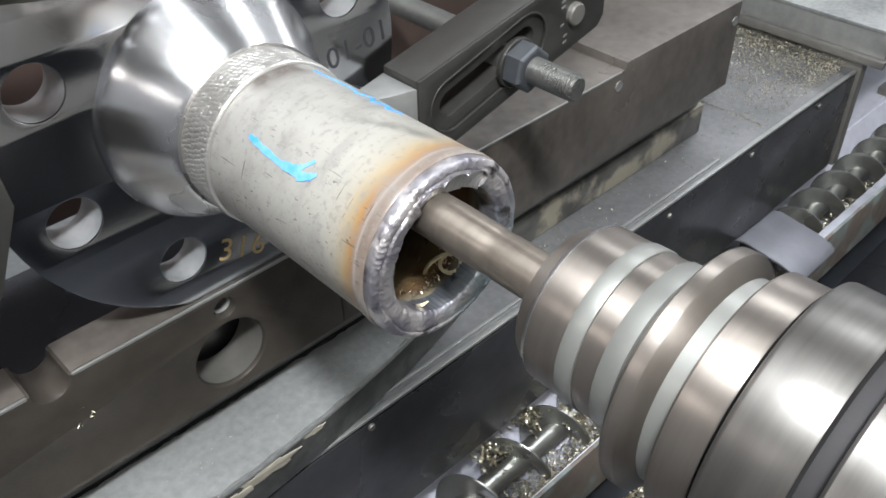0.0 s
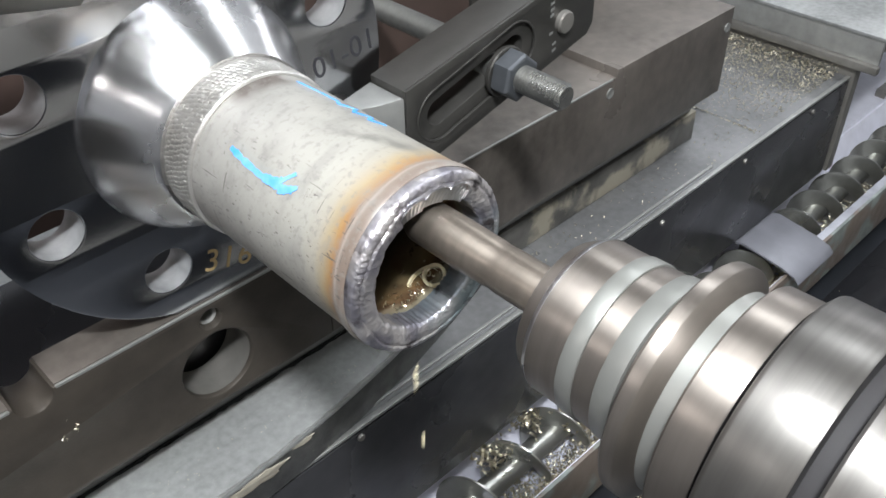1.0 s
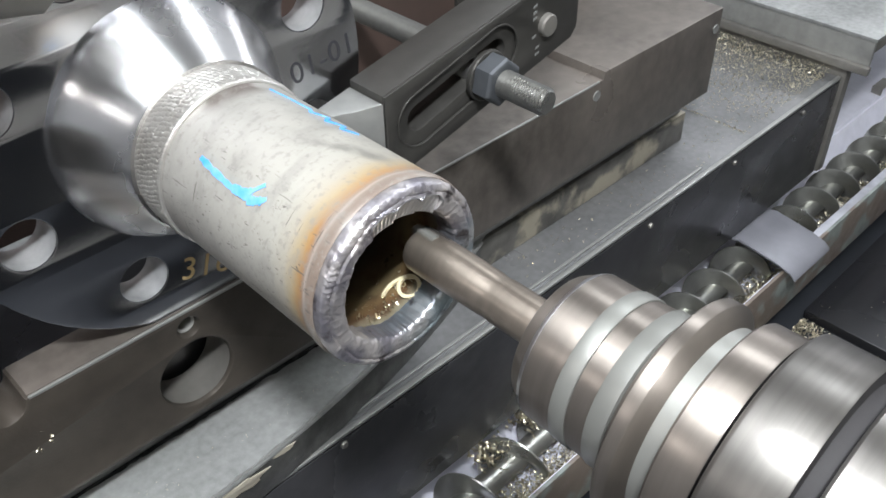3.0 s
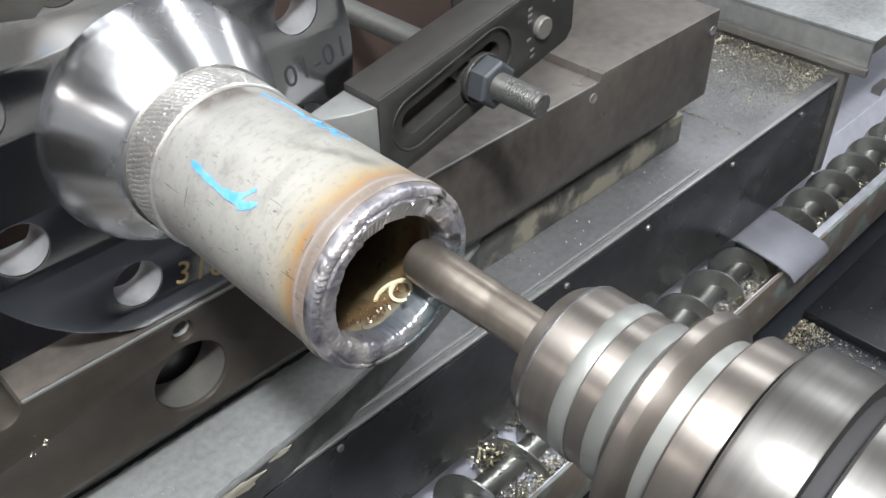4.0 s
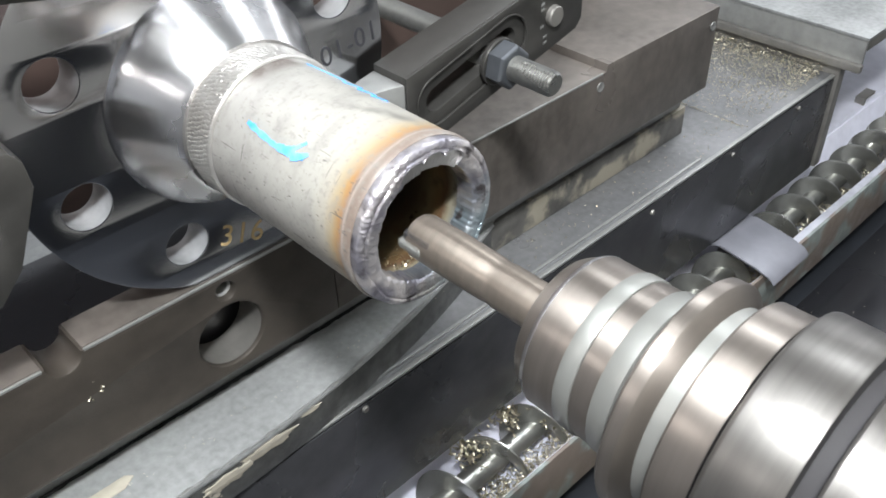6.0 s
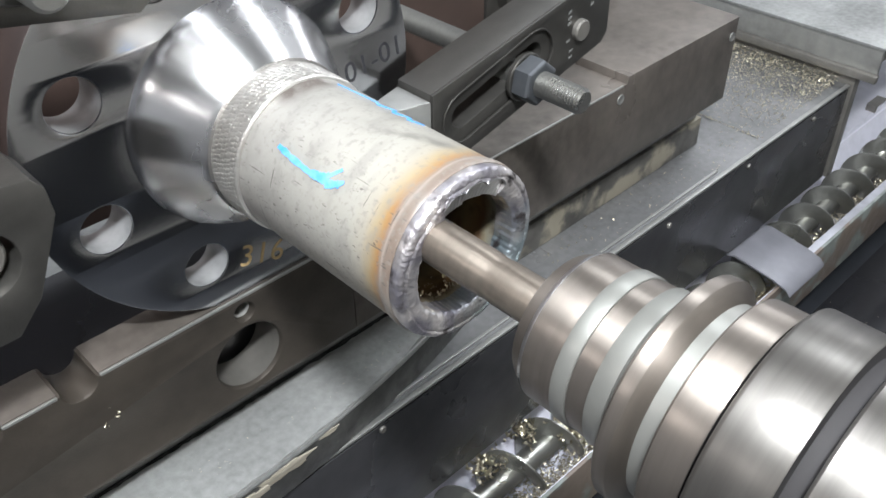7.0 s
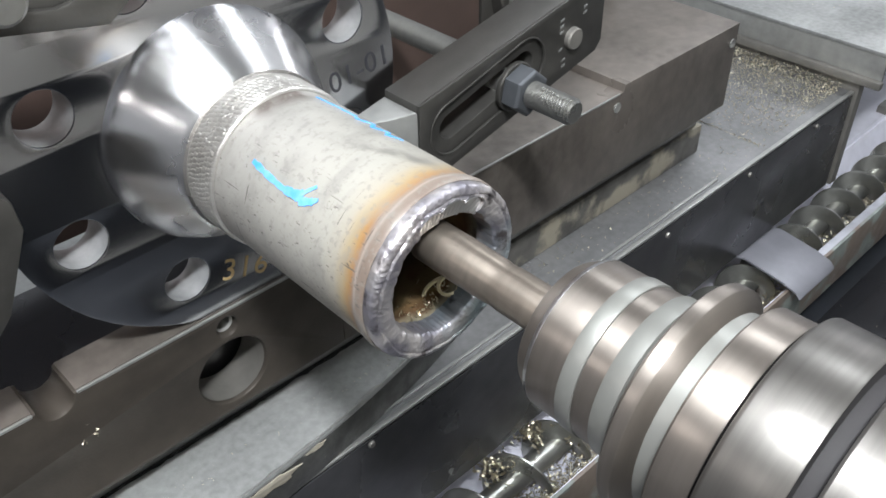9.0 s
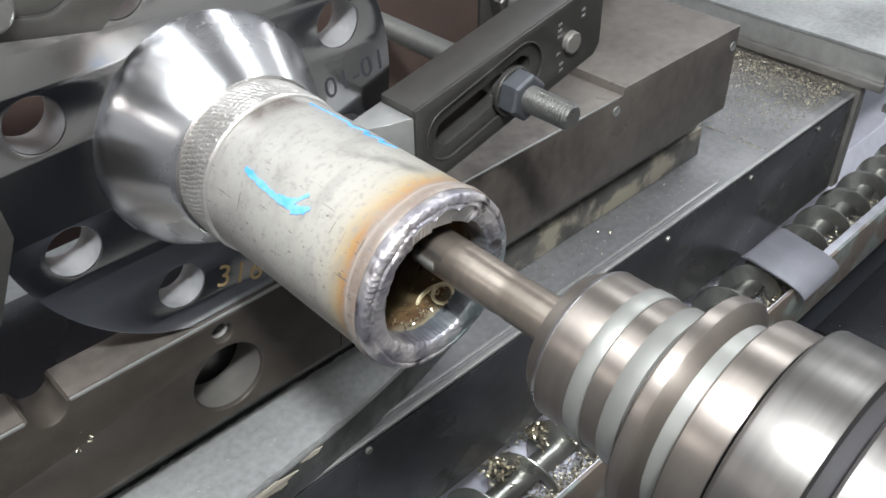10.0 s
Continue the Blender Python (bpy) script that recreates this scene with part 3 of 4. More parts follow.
def weld_ring():
    """Overlapping weld beads round the pipe's mouth; a stretch at the top has been milled away in scallops."""
    bm = bmesh.new()
    na, nr = 900, 44
    grid = []
    for i in range(na):
        deg = 360 * i / na
        a = math.radians(deg)
        row = []
        ca, sa = math.cos(a), math.sin(a)
        wob = noise.noise(Vector((3 * ca, 3 * sa, 1.7)))
        r_in = 0.0315 + 0.0008 * wob + 0.0006 * noise.noise(Vector((14 * ca, 14 * sa, 5.1)))
        r_out = 0.0445 + 0.0003 * noise.noise(Vector((11 * ca, 11 * sa, 7.7)))
        cut = CUT_FROM < deg < CUT_TO
        seam = 0.40 + 0.07 * wob
        for j in range(nr):
            u = j / (nr - 1)
            s = math.pi * (u * 1.12 - 0.06)
            hump = max(0.0, math.sin(s))
            r = 0.5 * (r_out + r_in) + 0.5 * (r_out - r_in) * math.cos(s)
            y = 0.0042 - 0.0072 * hump ** 0.34
            if j == 0:
                y = 0.0078
            if u > 0.9:
                y = 0.0042 + (u - 0.9) * 0.06
            lane, mid = (0, 0.20) if u < seam else (1, 0.66)
            jit = 1.3 * noise.noise(Vector((5 * ca, 5 * sa, 8.0 * lane)))
            turns = 78 if lane == 0 else 44
            ph = (a * turns / (2 * math.pi) + (3.4 if lane == 0 else 2.4) * abs(u - mid) + jit) % 1.0
            amp = 0.75 + 0.8 * noise.noise(Vector((6 * ca, 6 * sa, 2.0 + lane)))
            rip = (0.00046 if lane == 0 else 0.00026) * max(0.12, amp) * (ph ** 1.6 if ph < 0.86 else (1 - ph) / 0.14 * 0.78) * hump ** 0.5
            groove = 0.0010 * math.exp(-((u - seam) / 0.030) ** 2)
            here = Vector((r * ca, y, r * sa))
            big = 0.00042 * noise.noise(here * 150) + 0.00022 * noise.noise(here * 480) + 0.00022 * noise.noise(here * 1200)
            if cut and r < cut_edge(deg):
                y, rip, groove, big = max(y, 0.0012), 0.0, 0.0, 0.0
            wall = 1.0 if u < 0.8 else 1.0 + 4 * (u - 0.8)
            r += 0.00028 * wall * noise.noise(here * 330 + Vector((9, 9, 9))) + (0.5 * rip if u < 0.15 else 0.0)
            row.append(bm.verts.new((r * ca, y - rip + groove - big, r * sa)))
        grid.append(row)
    for i in range(na):
        p, q = grid[i], grid[(i + 1) % na]
        for j in range(nr - 1):
            bm.faces.new((p[j], q[j], q[j + 1], p[j + 1]))
    bmesh.ops.recalc_face_normals(bm, faces=bm.faces)
    return bm


def milled_face():
    """The bright machined shelf left by the cutter, with arc-shaped tool marks."""
    bm = bmesh.new()
    na, nr = 300, 26
    grid = []
    for i in range(na + 1):
        deg = CUT_FROM + (CUT_TO - CUT_FROM) * i / na
        a = math.radians(deg)
        outer = cut_edge(deg) + 0.0002
        row = [bm.verts.new((0.0308 * math.cos(a), 0.012, 0.0308 * math.sin(a)))]
        for j in range(nr):
            r = 0.0306 + (outer - 0.0306) * j / (nr - 1)
            mark = abs(math.sin(deg * 0.9 + 620 * (r - 0.03))) - 0.5
            y = -0.0010 + 0.00028 * mark + 0.0014 * ((deg - CUT_FROM) % 21.67) / 21.67
            row.append(bm.verts.new((r * math.cos(a), y, r * math.sin(a))))
        row.append(bm.verts.new((outer * math.cos(a), -0.0038, outer * math.sin(a))))
        grid.append(row)
    for p, q in zip(grid, grid[1:]):
        for j in range(len(p) - 1):
            bm.faces.new((p[j], q[j], q[j + 1], p[j + 1]))
    bmesh.ops.recalc_face_normals(bm, faces=bm.faces)
    return bm


def hammered_band():
    """Staggered rows of small scale-shaped weld ripples round the joint."""
    bm = bmesh.new()
    na, ny, rows, count = 1200, 72, 8, 104
    grid = []
    for i in range(na):
        a = 2 * math.pi * i / na
        row = []
        for j in range(ny):
            u = j / (ny - 1)
            y = 0.1472 - 0.0255 * u
            edge = min(1.0, 7 * u, 9 * (1 - u))
            r = 0.0446 + 0.0018 * math.sqrt(max(0.0, edge * (2 - edge)))
            here = Vector((math.cos(a) * 9.0, math.sin(a) * 9.0, y * 160))
            v = u * rows + 0.28 * noise.noise(here)
            k = math.floor(v)
            w = a * count / (2 * math.pi) + 0.5 * (k % 2) + 0.35 * noise.noise(here + Vector((4, 4, k * 3.1)))
            dx, dy = w - math.floor(w) - 0.5, v - k - 0.5
            dx += 0.4 * dy
            h = max(0.0, 1 - (1.9 * abs(dx)) ** 2.2 - (1.9 * abs(dy)) ** 2.2)
            r += (0.00062 * math.sqrt(h) * (0.75 + 0.5 * noise.noise(here * 1.7)) - 0.0003) * edge
            row.append(bm.verts.new((r * math.cos(a), y, r * math.sin(a))))
        grid.append(row)
    for i in range(na):
        p, q = grid[i], grid[(i + 1) % na]
        for j in range(ny - 1):
            bm.faces.new((p[j], q[j], q[j + 1], p[j + 1]))
    bmesh.ops.recalc_face_normals(bm, faces=bm.faces)
    return bm


def lettering(text, size, to, mat, parent, name, label):
    cu = bpy.data.curves.new("letters", "FONT")
    cu.body, cu.size, cu.extrude, cu.space_character = text, size, 0.00012, 1.08
    ob = bpy.data.objects.new("letters", cu)
    scene.collection.objects.link(ob)
    me = bpy.data.meshes.new_from_object(ob.evaluated_get(bpy.context.evaluated_depsgraph_get()))
    bpy.data.objects.remove(ob)
    bm = bmesh.new()
    bm.from_mesh(me)
    bpy.data.meshes.remove(me)
    bm.transform(to)
    return part(name, bm, mat, parent, label, None)


def workpiece():
    ob = thing("welded_pipe_flange", "stainless pipe stub welded onto a polished hub flange, clamped upright", "pipe flange")
    holes = [circle(0.1016 * math.cos(a), 0.1016 * math.sin(a), 0.0155, 40) for a in [math.radians(156.0 + 45 * k) for k in range(8)]]
    fl = part("flange", plate([circle(0, 0, 0.1334, 160)] + holes + [circle(0, 0, 0.03, 48)], 0.026, 0.0006, upright(0.202)), FLANGE_STEEL, ob, "dark polished flange with bolt holes")
    for a in [math.radians(156.0 + 45 * k) for k in range(8)]:
        b = ring_lathe([(0.0152, 0.1900), (0.0152, 0.2145)], 40)
        b.transform(Matrix.Translation((0.1016 * math.cos(a), 0, 0.1016 * math.sin(a))))
        part("hole_wall", b, SATIN, fl, "bright reamed hole wall")
    part("hub", ring_lathe([(0.0712, 0.190), (0.0705, 0.186), (0.0688, 0.182), (0.0655, 0.176), (0.0500, 0.1490), (0.0484, 0.1468), (0.0478, 0.1462), (0.04, 0.146)], 128), POLISHED, ob, "mirror polished conical hub")
    part("weld_band", hammered_band(), BAND, ob, "hammered silver weld band")
    part("pipe", ring_lathe([(0.0440, 0.1235), (0.0445, 0.1225), (0.0445, 0.0115), (0.0451, 0.0100), (0.0455, 0.0070), (0.0454, 0.0045), (0.0448, 0.0035), (0.0442, 0.0042), (0.0438, 0.0085)], 160), PIPE_STEEL, ob, "pale pickled pipe with heat tint at the weld")
    part("bore", ring_lathe([(0.0441, 0.0080), (0.0325, 0.0082), (0.0330, 0.0095), (0.0345, 0.016), (0.0345, 0.188)], 96), BORE, ob, "brown heat tinted bore, shade painted deeper in")
    # black disc closing the bore, in place of the shade at its depth
    part("bore_end_shade", ring_lathe([(0.0345, 0.186), (0.0001, 0.187)], 64), BLACK_PAINT, ob, "black disc added for the shade deep in the bore")
    part("weld_ring", weld_ring(), WELD, ob, "rough weld build-up ring with milled scallops")
    part("milled_shelf", milled_face(), MILLED, ob, "bright freshly milled shelf")
    part("paint_mark", stroke([(136, 0.098, 0.8), (138, 0.088, 1.1), (140, 0.072, 1.0), (139, 0.063, 1.6), (135, 0.058, 0.9), (128, 0.053, 0.6)], 0.0034), INK_BLUE, ob, "bright blue paint mark")
    part("paint_mark", stroke([(139, 0.062, 0.8), (140, 0.056, 1.2), (137, 0.051, 1.0), (134, 0.048, 0.5)], 0.0040, 0.0005), INK_BLUE, ob, "bright blue paint mark")
    part("paint_mark", stroke([(67, 0.112, 0.4), (64, 0.098, 0.7), (62, 0.085, 0.8), (66, 0.080, 0.7), (58, 0.074, 1.0), (66, 0.069, 0.7), (57, 0.063, 1.0), (65, 0.059, 0.7), (57, 0.053, 0.9)], 0.0030), INK_BLUE, ob, "bright blue paint mark")
    face = upright(0.1889)
    lettering("01-01", 0.0205, face @ Matrix.Translation((0.0805, -0.0105, 0)) @ pose(0, 0, 0, 0, 0, 8), INK_BLACK, fl, "ink_lettering", "black hand lettering 01-01")
    lettering("316", 0.0225, face @ Matrix.Translation((-0.0205, -0.106, 0)) @ pose(0, 0, 0, 0, 0, -18), CHALK, fl, "paint_lettering", "orange hand lettering 316")
    ON_TABLE.append(ob)
    curl = bmesh.new()
    last = None
    ang = math.radians(-57)
    out, along, up = Vector((math.cos(ang), 0, math.sin(ang))), Vector((-math.sin(ang), 0, math.cos(ang))), Vector((0, 1, 0))
    for k in range(30):
        a = 2 * math.pi * k / 20
        grow = max(0, k - 20)
        u, v = 0.0052 * math.cos(a) - 0.0007 * grow, 0.0058 * math.sin(a) + 0.0006 * grow
        c = out * 0.0331 + along * u + up * (0.0155 + v)
        c -= out * (u * u / 0.066)
        side = (along * math.cos(a) + up * math.sin(a)) * 0.0008
        ring = [curl.verts.new(c + s * side - out * w) for s, w in ((-1, 0.0), (-1, 0.0016), (1, 0.0016), (1, 0.0))]
        if last:
            for i in range(4):
                curl.faces.new((last[i], last[(i + 1) % 4], ring[(i + 1) % 4], ring[i]))
        last = ring
    bmesh.ops.recalc_face_normals(curl, faces=curl.faces)
    cu = part("curled_chip", curl, CURL)
    tagged(cu, "bright curled metal chip lying in the bore", "metal chip")
    ON_TABLE.append(cu)
    return ob


workpiece()


# ---- clamps ----
def hex_nut(r, y0, y1, at, parent, mat, label="dark hexagon nut", turn=0.26):
    b = ring_lathe([(0.0001, y1), (r * 0.82, y1), (r * 0.92, y1 + 0.0006), (r, y1 + 0.0022), (r, y0), (0.0001, y0)], 6)
    b.transform(Matrix.Translation(at) @ Matrix.Rotation(turn, 4, "Y"))
    return part("hex_nut", b, mat, parent, label, 15)


def stud(r, y0, y1, at, parent, mat=None, pitch=0.0020):
    prof, y = [(0.0001, y0), (r * 0.78, y0), (r * 0.9, y0 + 0.0012)], y0 + 0.0018
    while y < y1:
        prof += [(r * 0.84, y), (r, y + pitch * 0.42), (r, y + pitch * 0.55), (r * 0.84, y + pitch * 0.97)]
        y += pitch
    b = ring_lathe(prof, 30)
    b.transform(Matrix.Translation(at))
    return part("stud", b, mat or STUD_STEEL, parent, "threaded steel stud", 25)


def strap_clamp():
    ob = thing("strap_clamp", "black slotted steel clamp strap with a hex nut and stud", "clamp")
    out = [(0.118, -0.0175), (0.303, 0.020), (0.3045, 0.018), (0.3045, -0.031), (0.2985, -0.0385), (0.150, -0.074), (0.118, -0.081)]
    long_hole = slot(0.1470, -0.0440, 0.2195, -0.0235, 0.0092)
    wide = slot(0.1470, -0.0440, 0.2195, -0.0235, 0.0192, 20)
    s = part("strap", plate([out, long_hole], 0.0322, 0.0008, upright(0.1656)), BLACK_OXIDE, ob)
    part("front_face", plate([out, wide], 0.0023, 0.0007, upright(0.14825)), BLACK_OXIDE, s)
    part("slot_rim", plate([slot(0.1470, -0.0440, 0.2195, -0.0235, 0.0204, 20), slot(0.1470, -0.0440, 0.2195, -0.0235, 0.0188, 20)], 0.0026, 0.0007, upright(0.1477)), BLACK_OXIDE, s, "rounded rim of the long slot")
    pr = [(0.1175, 0.149), (0.1175, 0.1813), (0.082, 0.1813), (0.082, 0.1755), (0.102, 0.158)]
    tip = plate([pr], 0.056, 0.0012, Matrix(((1, 0, 0, 0), (0, 1, 0, 0), (0.2, 0, 1, -0.0735), (0, 0, 0, 1))))
    part("strap_tip", tip, STEEL_GREY, ob, "ground bright tapering tip")
    at = (0.2065, 0, -0.0345)
    w = ring_lathe([(0.0105, 0.1468), (0.0180, 0.1468), (0.0180, 0.1440), (0.0172, 0.1432), (0.0105, 0.1432)], 40)
    w.transform(Matrix.Translation(at))
    part("washer", w, BLACK_OXIDE, ob)
    hex_nut(0.0172, 0.1430, 0.1285, at, ob, NUT_STEEL, turn=0.72)
    stud(0.0096, 0.0905, 0.20, at, ob, pitch=0.0025)
    b = ring_lathe([(0.0001, 0.1425), (0.0072, 0.1425), (0.0082, 0.1435), (0.0085, 0.148)], 24)
    b.transform(Matrix.Translation((0.2685, 0, -0.0185)))
    part("bolt_head", b, STEEL_DARK, ob)
    for x, z in ((0.2545, -0.0030), (0.2545, -0.0075), (0.2545, -0.0120), (0.2545, -0.0255), (0.2585, -0.0345), (0.2585, -0.0395), (0.2800, 0.0005), (0.2800, -0.0040)):
        part("stamped_mark", plate([[(x, z), (x + 0.0038, z + 0.0008), (x + 0.0038, z + 0.0026), (x, z + 0.0018)]], 0.0006, 0.0001, upright(0.1470)), STAMP, ob, "worn stamped mark")
    ON_TABLE.append(ob)
    rear = thing("rear_stud", "grey threaded rod standing out behind the clamp", "threaded rod")
    stud(0.0092, 0.190, 0.3305, (0.219, 0, -0.0370), rear)
    ON_TABLE.append(rear)
    far = thing("rear_clamp", "black clamp with a hex nut behind the strap", "clamp")
    part("strap", plate([[(0.365, -0.119), (0.58, -0.119), (0.58, -0.045), (0.365, -0.045)]], 0.03, 0.001, upright(0.348)), BLACK_OXIDE, far)
    hex_nut(0.019, 0.333, 0.317, (0.395, 0, -0.075), far, BLACK_OXIDE)
    stud(0.0095, 0.292, 0.34, (0.395, 0, -0.075), far)
    ON_TABLE.append(far)


strap_clamp()


def side_clamps():
    top = thing("upper_clamp", "black slotted clamp strap across the flange's upper edge", "clamp", at=Matrix.Translation((0.0, 0.0, -0.003)))
    out = [(-0.062, 0.0955), (-0.047, 0.106), (-0.040, 0.150), (-0.24, 0.185), (-0.24, 0.129)]
    hole = slot(-0.175, 0.148, -0.083, 0.128, 0.0105)
    part("strap", plate([out, hole], 0.030, 0.0012, upright(0.172)), BLACK_OXIDE, top)
    part("front_face", plate([out, slot(-0.175, 0.148, -0.083, 0.128, 0.0185)], 0.0045, 0.0012, upright(0.1542)), BLACK_OXIDE, top)
    hex_nut(0.019, 0.1515, 0.135, (-0.118, 0, 0.1365), top, BLACK_OXIDE)
    stud(0.0095, 0.10, 0.18, (-0.118, 0, 0.1365), top)
    ON_TABLE.append(top)
    side = thing("side_clamp", "black steel clamp block gripping the flange's rim", "clamp")
    out = [(-0.1275, 0.010), (-0.1285, 0.026), (-0.134, 0.0335), (-0.30, 0.050), (-0.30, -0.05), (-0.163, -0.0485), (-0.147, -0.032)]
    part("block", plate([out, circle(-0.168, -0.002, 0.0185, 36)], 0.036, 0.0015, upright(0.1705)), BLACK_OXIDE, side)
    c = ring_lathe([(0.0001, 0.160), (0.0135, 0.160), (0.0150, 0.1615), (0.0150, 0.185)], 32)
    c.transform(Matrix.Translation((-0.168, 0, -0.002)))
    part("socket_screw", c, STEEL_DARK, side)
    ON_TABLE.append(side)


side_clamps()


# ---- cutting tool and spindle ----
def tool():
    ob = thing("boring_tool", "turned steel tool holder with a long round boring cutter", "tool holder", at=Matrix.Translation((TOOL_X, -0.0585, 0.0222)))
    cut = part("cutter", ring_lathe([(0.0001, 0.0705), (0.0080, 0.0702), (0.0097, 0.0692), (0.0106, 0.067), (0.0108, 0.045), (0.0104, 0.024), (0.0101, 0.0225), (0.0101, 0.019), (0.0104, 0.0175), (0.0104, -0.010)], 48), CUTTER_STEEL, ob, "brownish steel cutter shank with a worn tip")
    part("insert", box(0.0040, 0.0116, 0.0580, 0.0712, -0.0022, 0.0016, 0.0006), TOOL_LIGHT, cut, "worn carbide insert")
    s = ring_lathe([(0.0001, -0.0032), (0.0018, -0.0032), (0.0024, -0.0026), (0.0024, 0.0)], 16)
    s.transform(Matrix.Translation((0.0072, 0.0645, 0)) @ Matrix.Rotation(math.pi / 2, 4, "X"))
    part("insert_screw", s, STEEL_DARK, cut)
    # a dark box in place of the pocket's shaded hollow
    pocket = box(0.0050, 0.0094, 0.0540, 0.0700, -0.0062, -0.0020, 0.0008)
    part("chip_pocket", pocket, RUBBER, cut, "chip pocket as a dark box, its shade painted")
    part("nose", ring_lathe([(0.009, -0.0100), (0.0130, -0.0104), (0.0145, -0.0106), (0.0262, -0.0122), (0.0278, -0.0128), (0.0284, -0.0136), (0.0319, -0.0196), (0.0324, -0.0202), (0.0327, -0.0212), (0.0328, -0.0356)], 96), TOOL_STEEL, ob)
    # brighter ring that paints the highlight along the nose's turned edge
    part("edge_glint", ring_lathe([(0.0317, -0.0193), (0.0321, -0.0194), (0.0328, -0.0208), (0.0328, -0.0213)], 96), MILLED, ob, "turned edge with its highlight painted bright")
    part("ring_band", ring_lathe([(0.0326, -0.0356), (0.0332, -0.0358), (0.0334, -0.0362), (0.0335, -0.0424), (0.0333, -0.0428), (0.0327, -0.0430)], 96), TOOL_LIGHT, ob, "satin pale ring")
    part("collar", ring_lathe([(0.0326, -0.0430), (0.0328, -0.0432), (0.0331, -0.0516)], 96), TOOL_STEEL, ob)
    part("ring_band", ring_lathe([(0.0330, -0.0515), (0.0336, -0.0517), (0.0338, -0.0520), (0.0340, -0.0594), (0.0326, -0.0600), (0.0326, -0.0612)], 96), TOOL_LIGHT, ob, "satin pale ring")
    part("grip_flange", ring_lathe([(0.0320, -0.0606), (0.0345, -0.0606), (0.0455, -0.0652), (0.0463, -0.0660), (0.0464, -0.0708), (0.0461, -0.0713), (0.0400, -0.0752), (0.0390, -0.0756)], 96), TOOL_STEEL, ob)
    part("groove_ring", ring_lathe([(0.0392, -0.0752), (0.0397, -0.0756), (0.0397, -0.0812), (0.0392, -0.0818)], 96), TOOL_LIGHT, ob, "satin pale groove")
    part("rear_flange", ring_lathe([(0.0395, -0.0814), (0.0412, -0.0816), (0.0455, -0.0830), (0.0462, -0.0838), (0.0465, -0.0968), (0.0462, -0.0974)], 96), TOOL_STEEL, ob)
    sp = thing("machine_spindle", "ground steel spindle nose of the boring machine", "spindle", at=Matrix.Translation((TOOL_X, -0.0585, 0.0222)))
    # gap walls coloured near black to act as its shade
    part("face_gap", ring_lathe([(0.0461, -0.0975), (0.0425, -0.0977), (0.0425, -0.0988), (0.0497, -0.0991)], 96), RUBBER, sp, "gap between holder and spindle, painted dark as shade")
    part("spindle_nose", ring_lathe([(0.030, -0.0992), (0.0498, -0.0992), (0.0513, -0.1002), (0.0518, -0.1014), (0.0520, -0.1220), (0.0517, -0.1226)], 96), SPINDLE, sp)
    # groove walls coloured near black to act as its shade
    part("seal_groove", ring_lathe([(0.0516, -0.1227), (0.0462, -0.1230), (0.0460, -0.1233), (0.0460, -0.1290), (0.0518, -0.1295)], 96), RUBBER, sp, "seal groove, painted dark as shade")
    part("spindle_sleeve", ring_lathe([(0.0516, -0.1294), (0.0522, -0.1296), (0.0531, -0.1306), (0.0535, -0.40), (0.0001, -0.40)], 96), SPINDLE, sp)
    return ob, cut, sp


TOOL, CUTTER, SPINDLE_NOSE = tool()


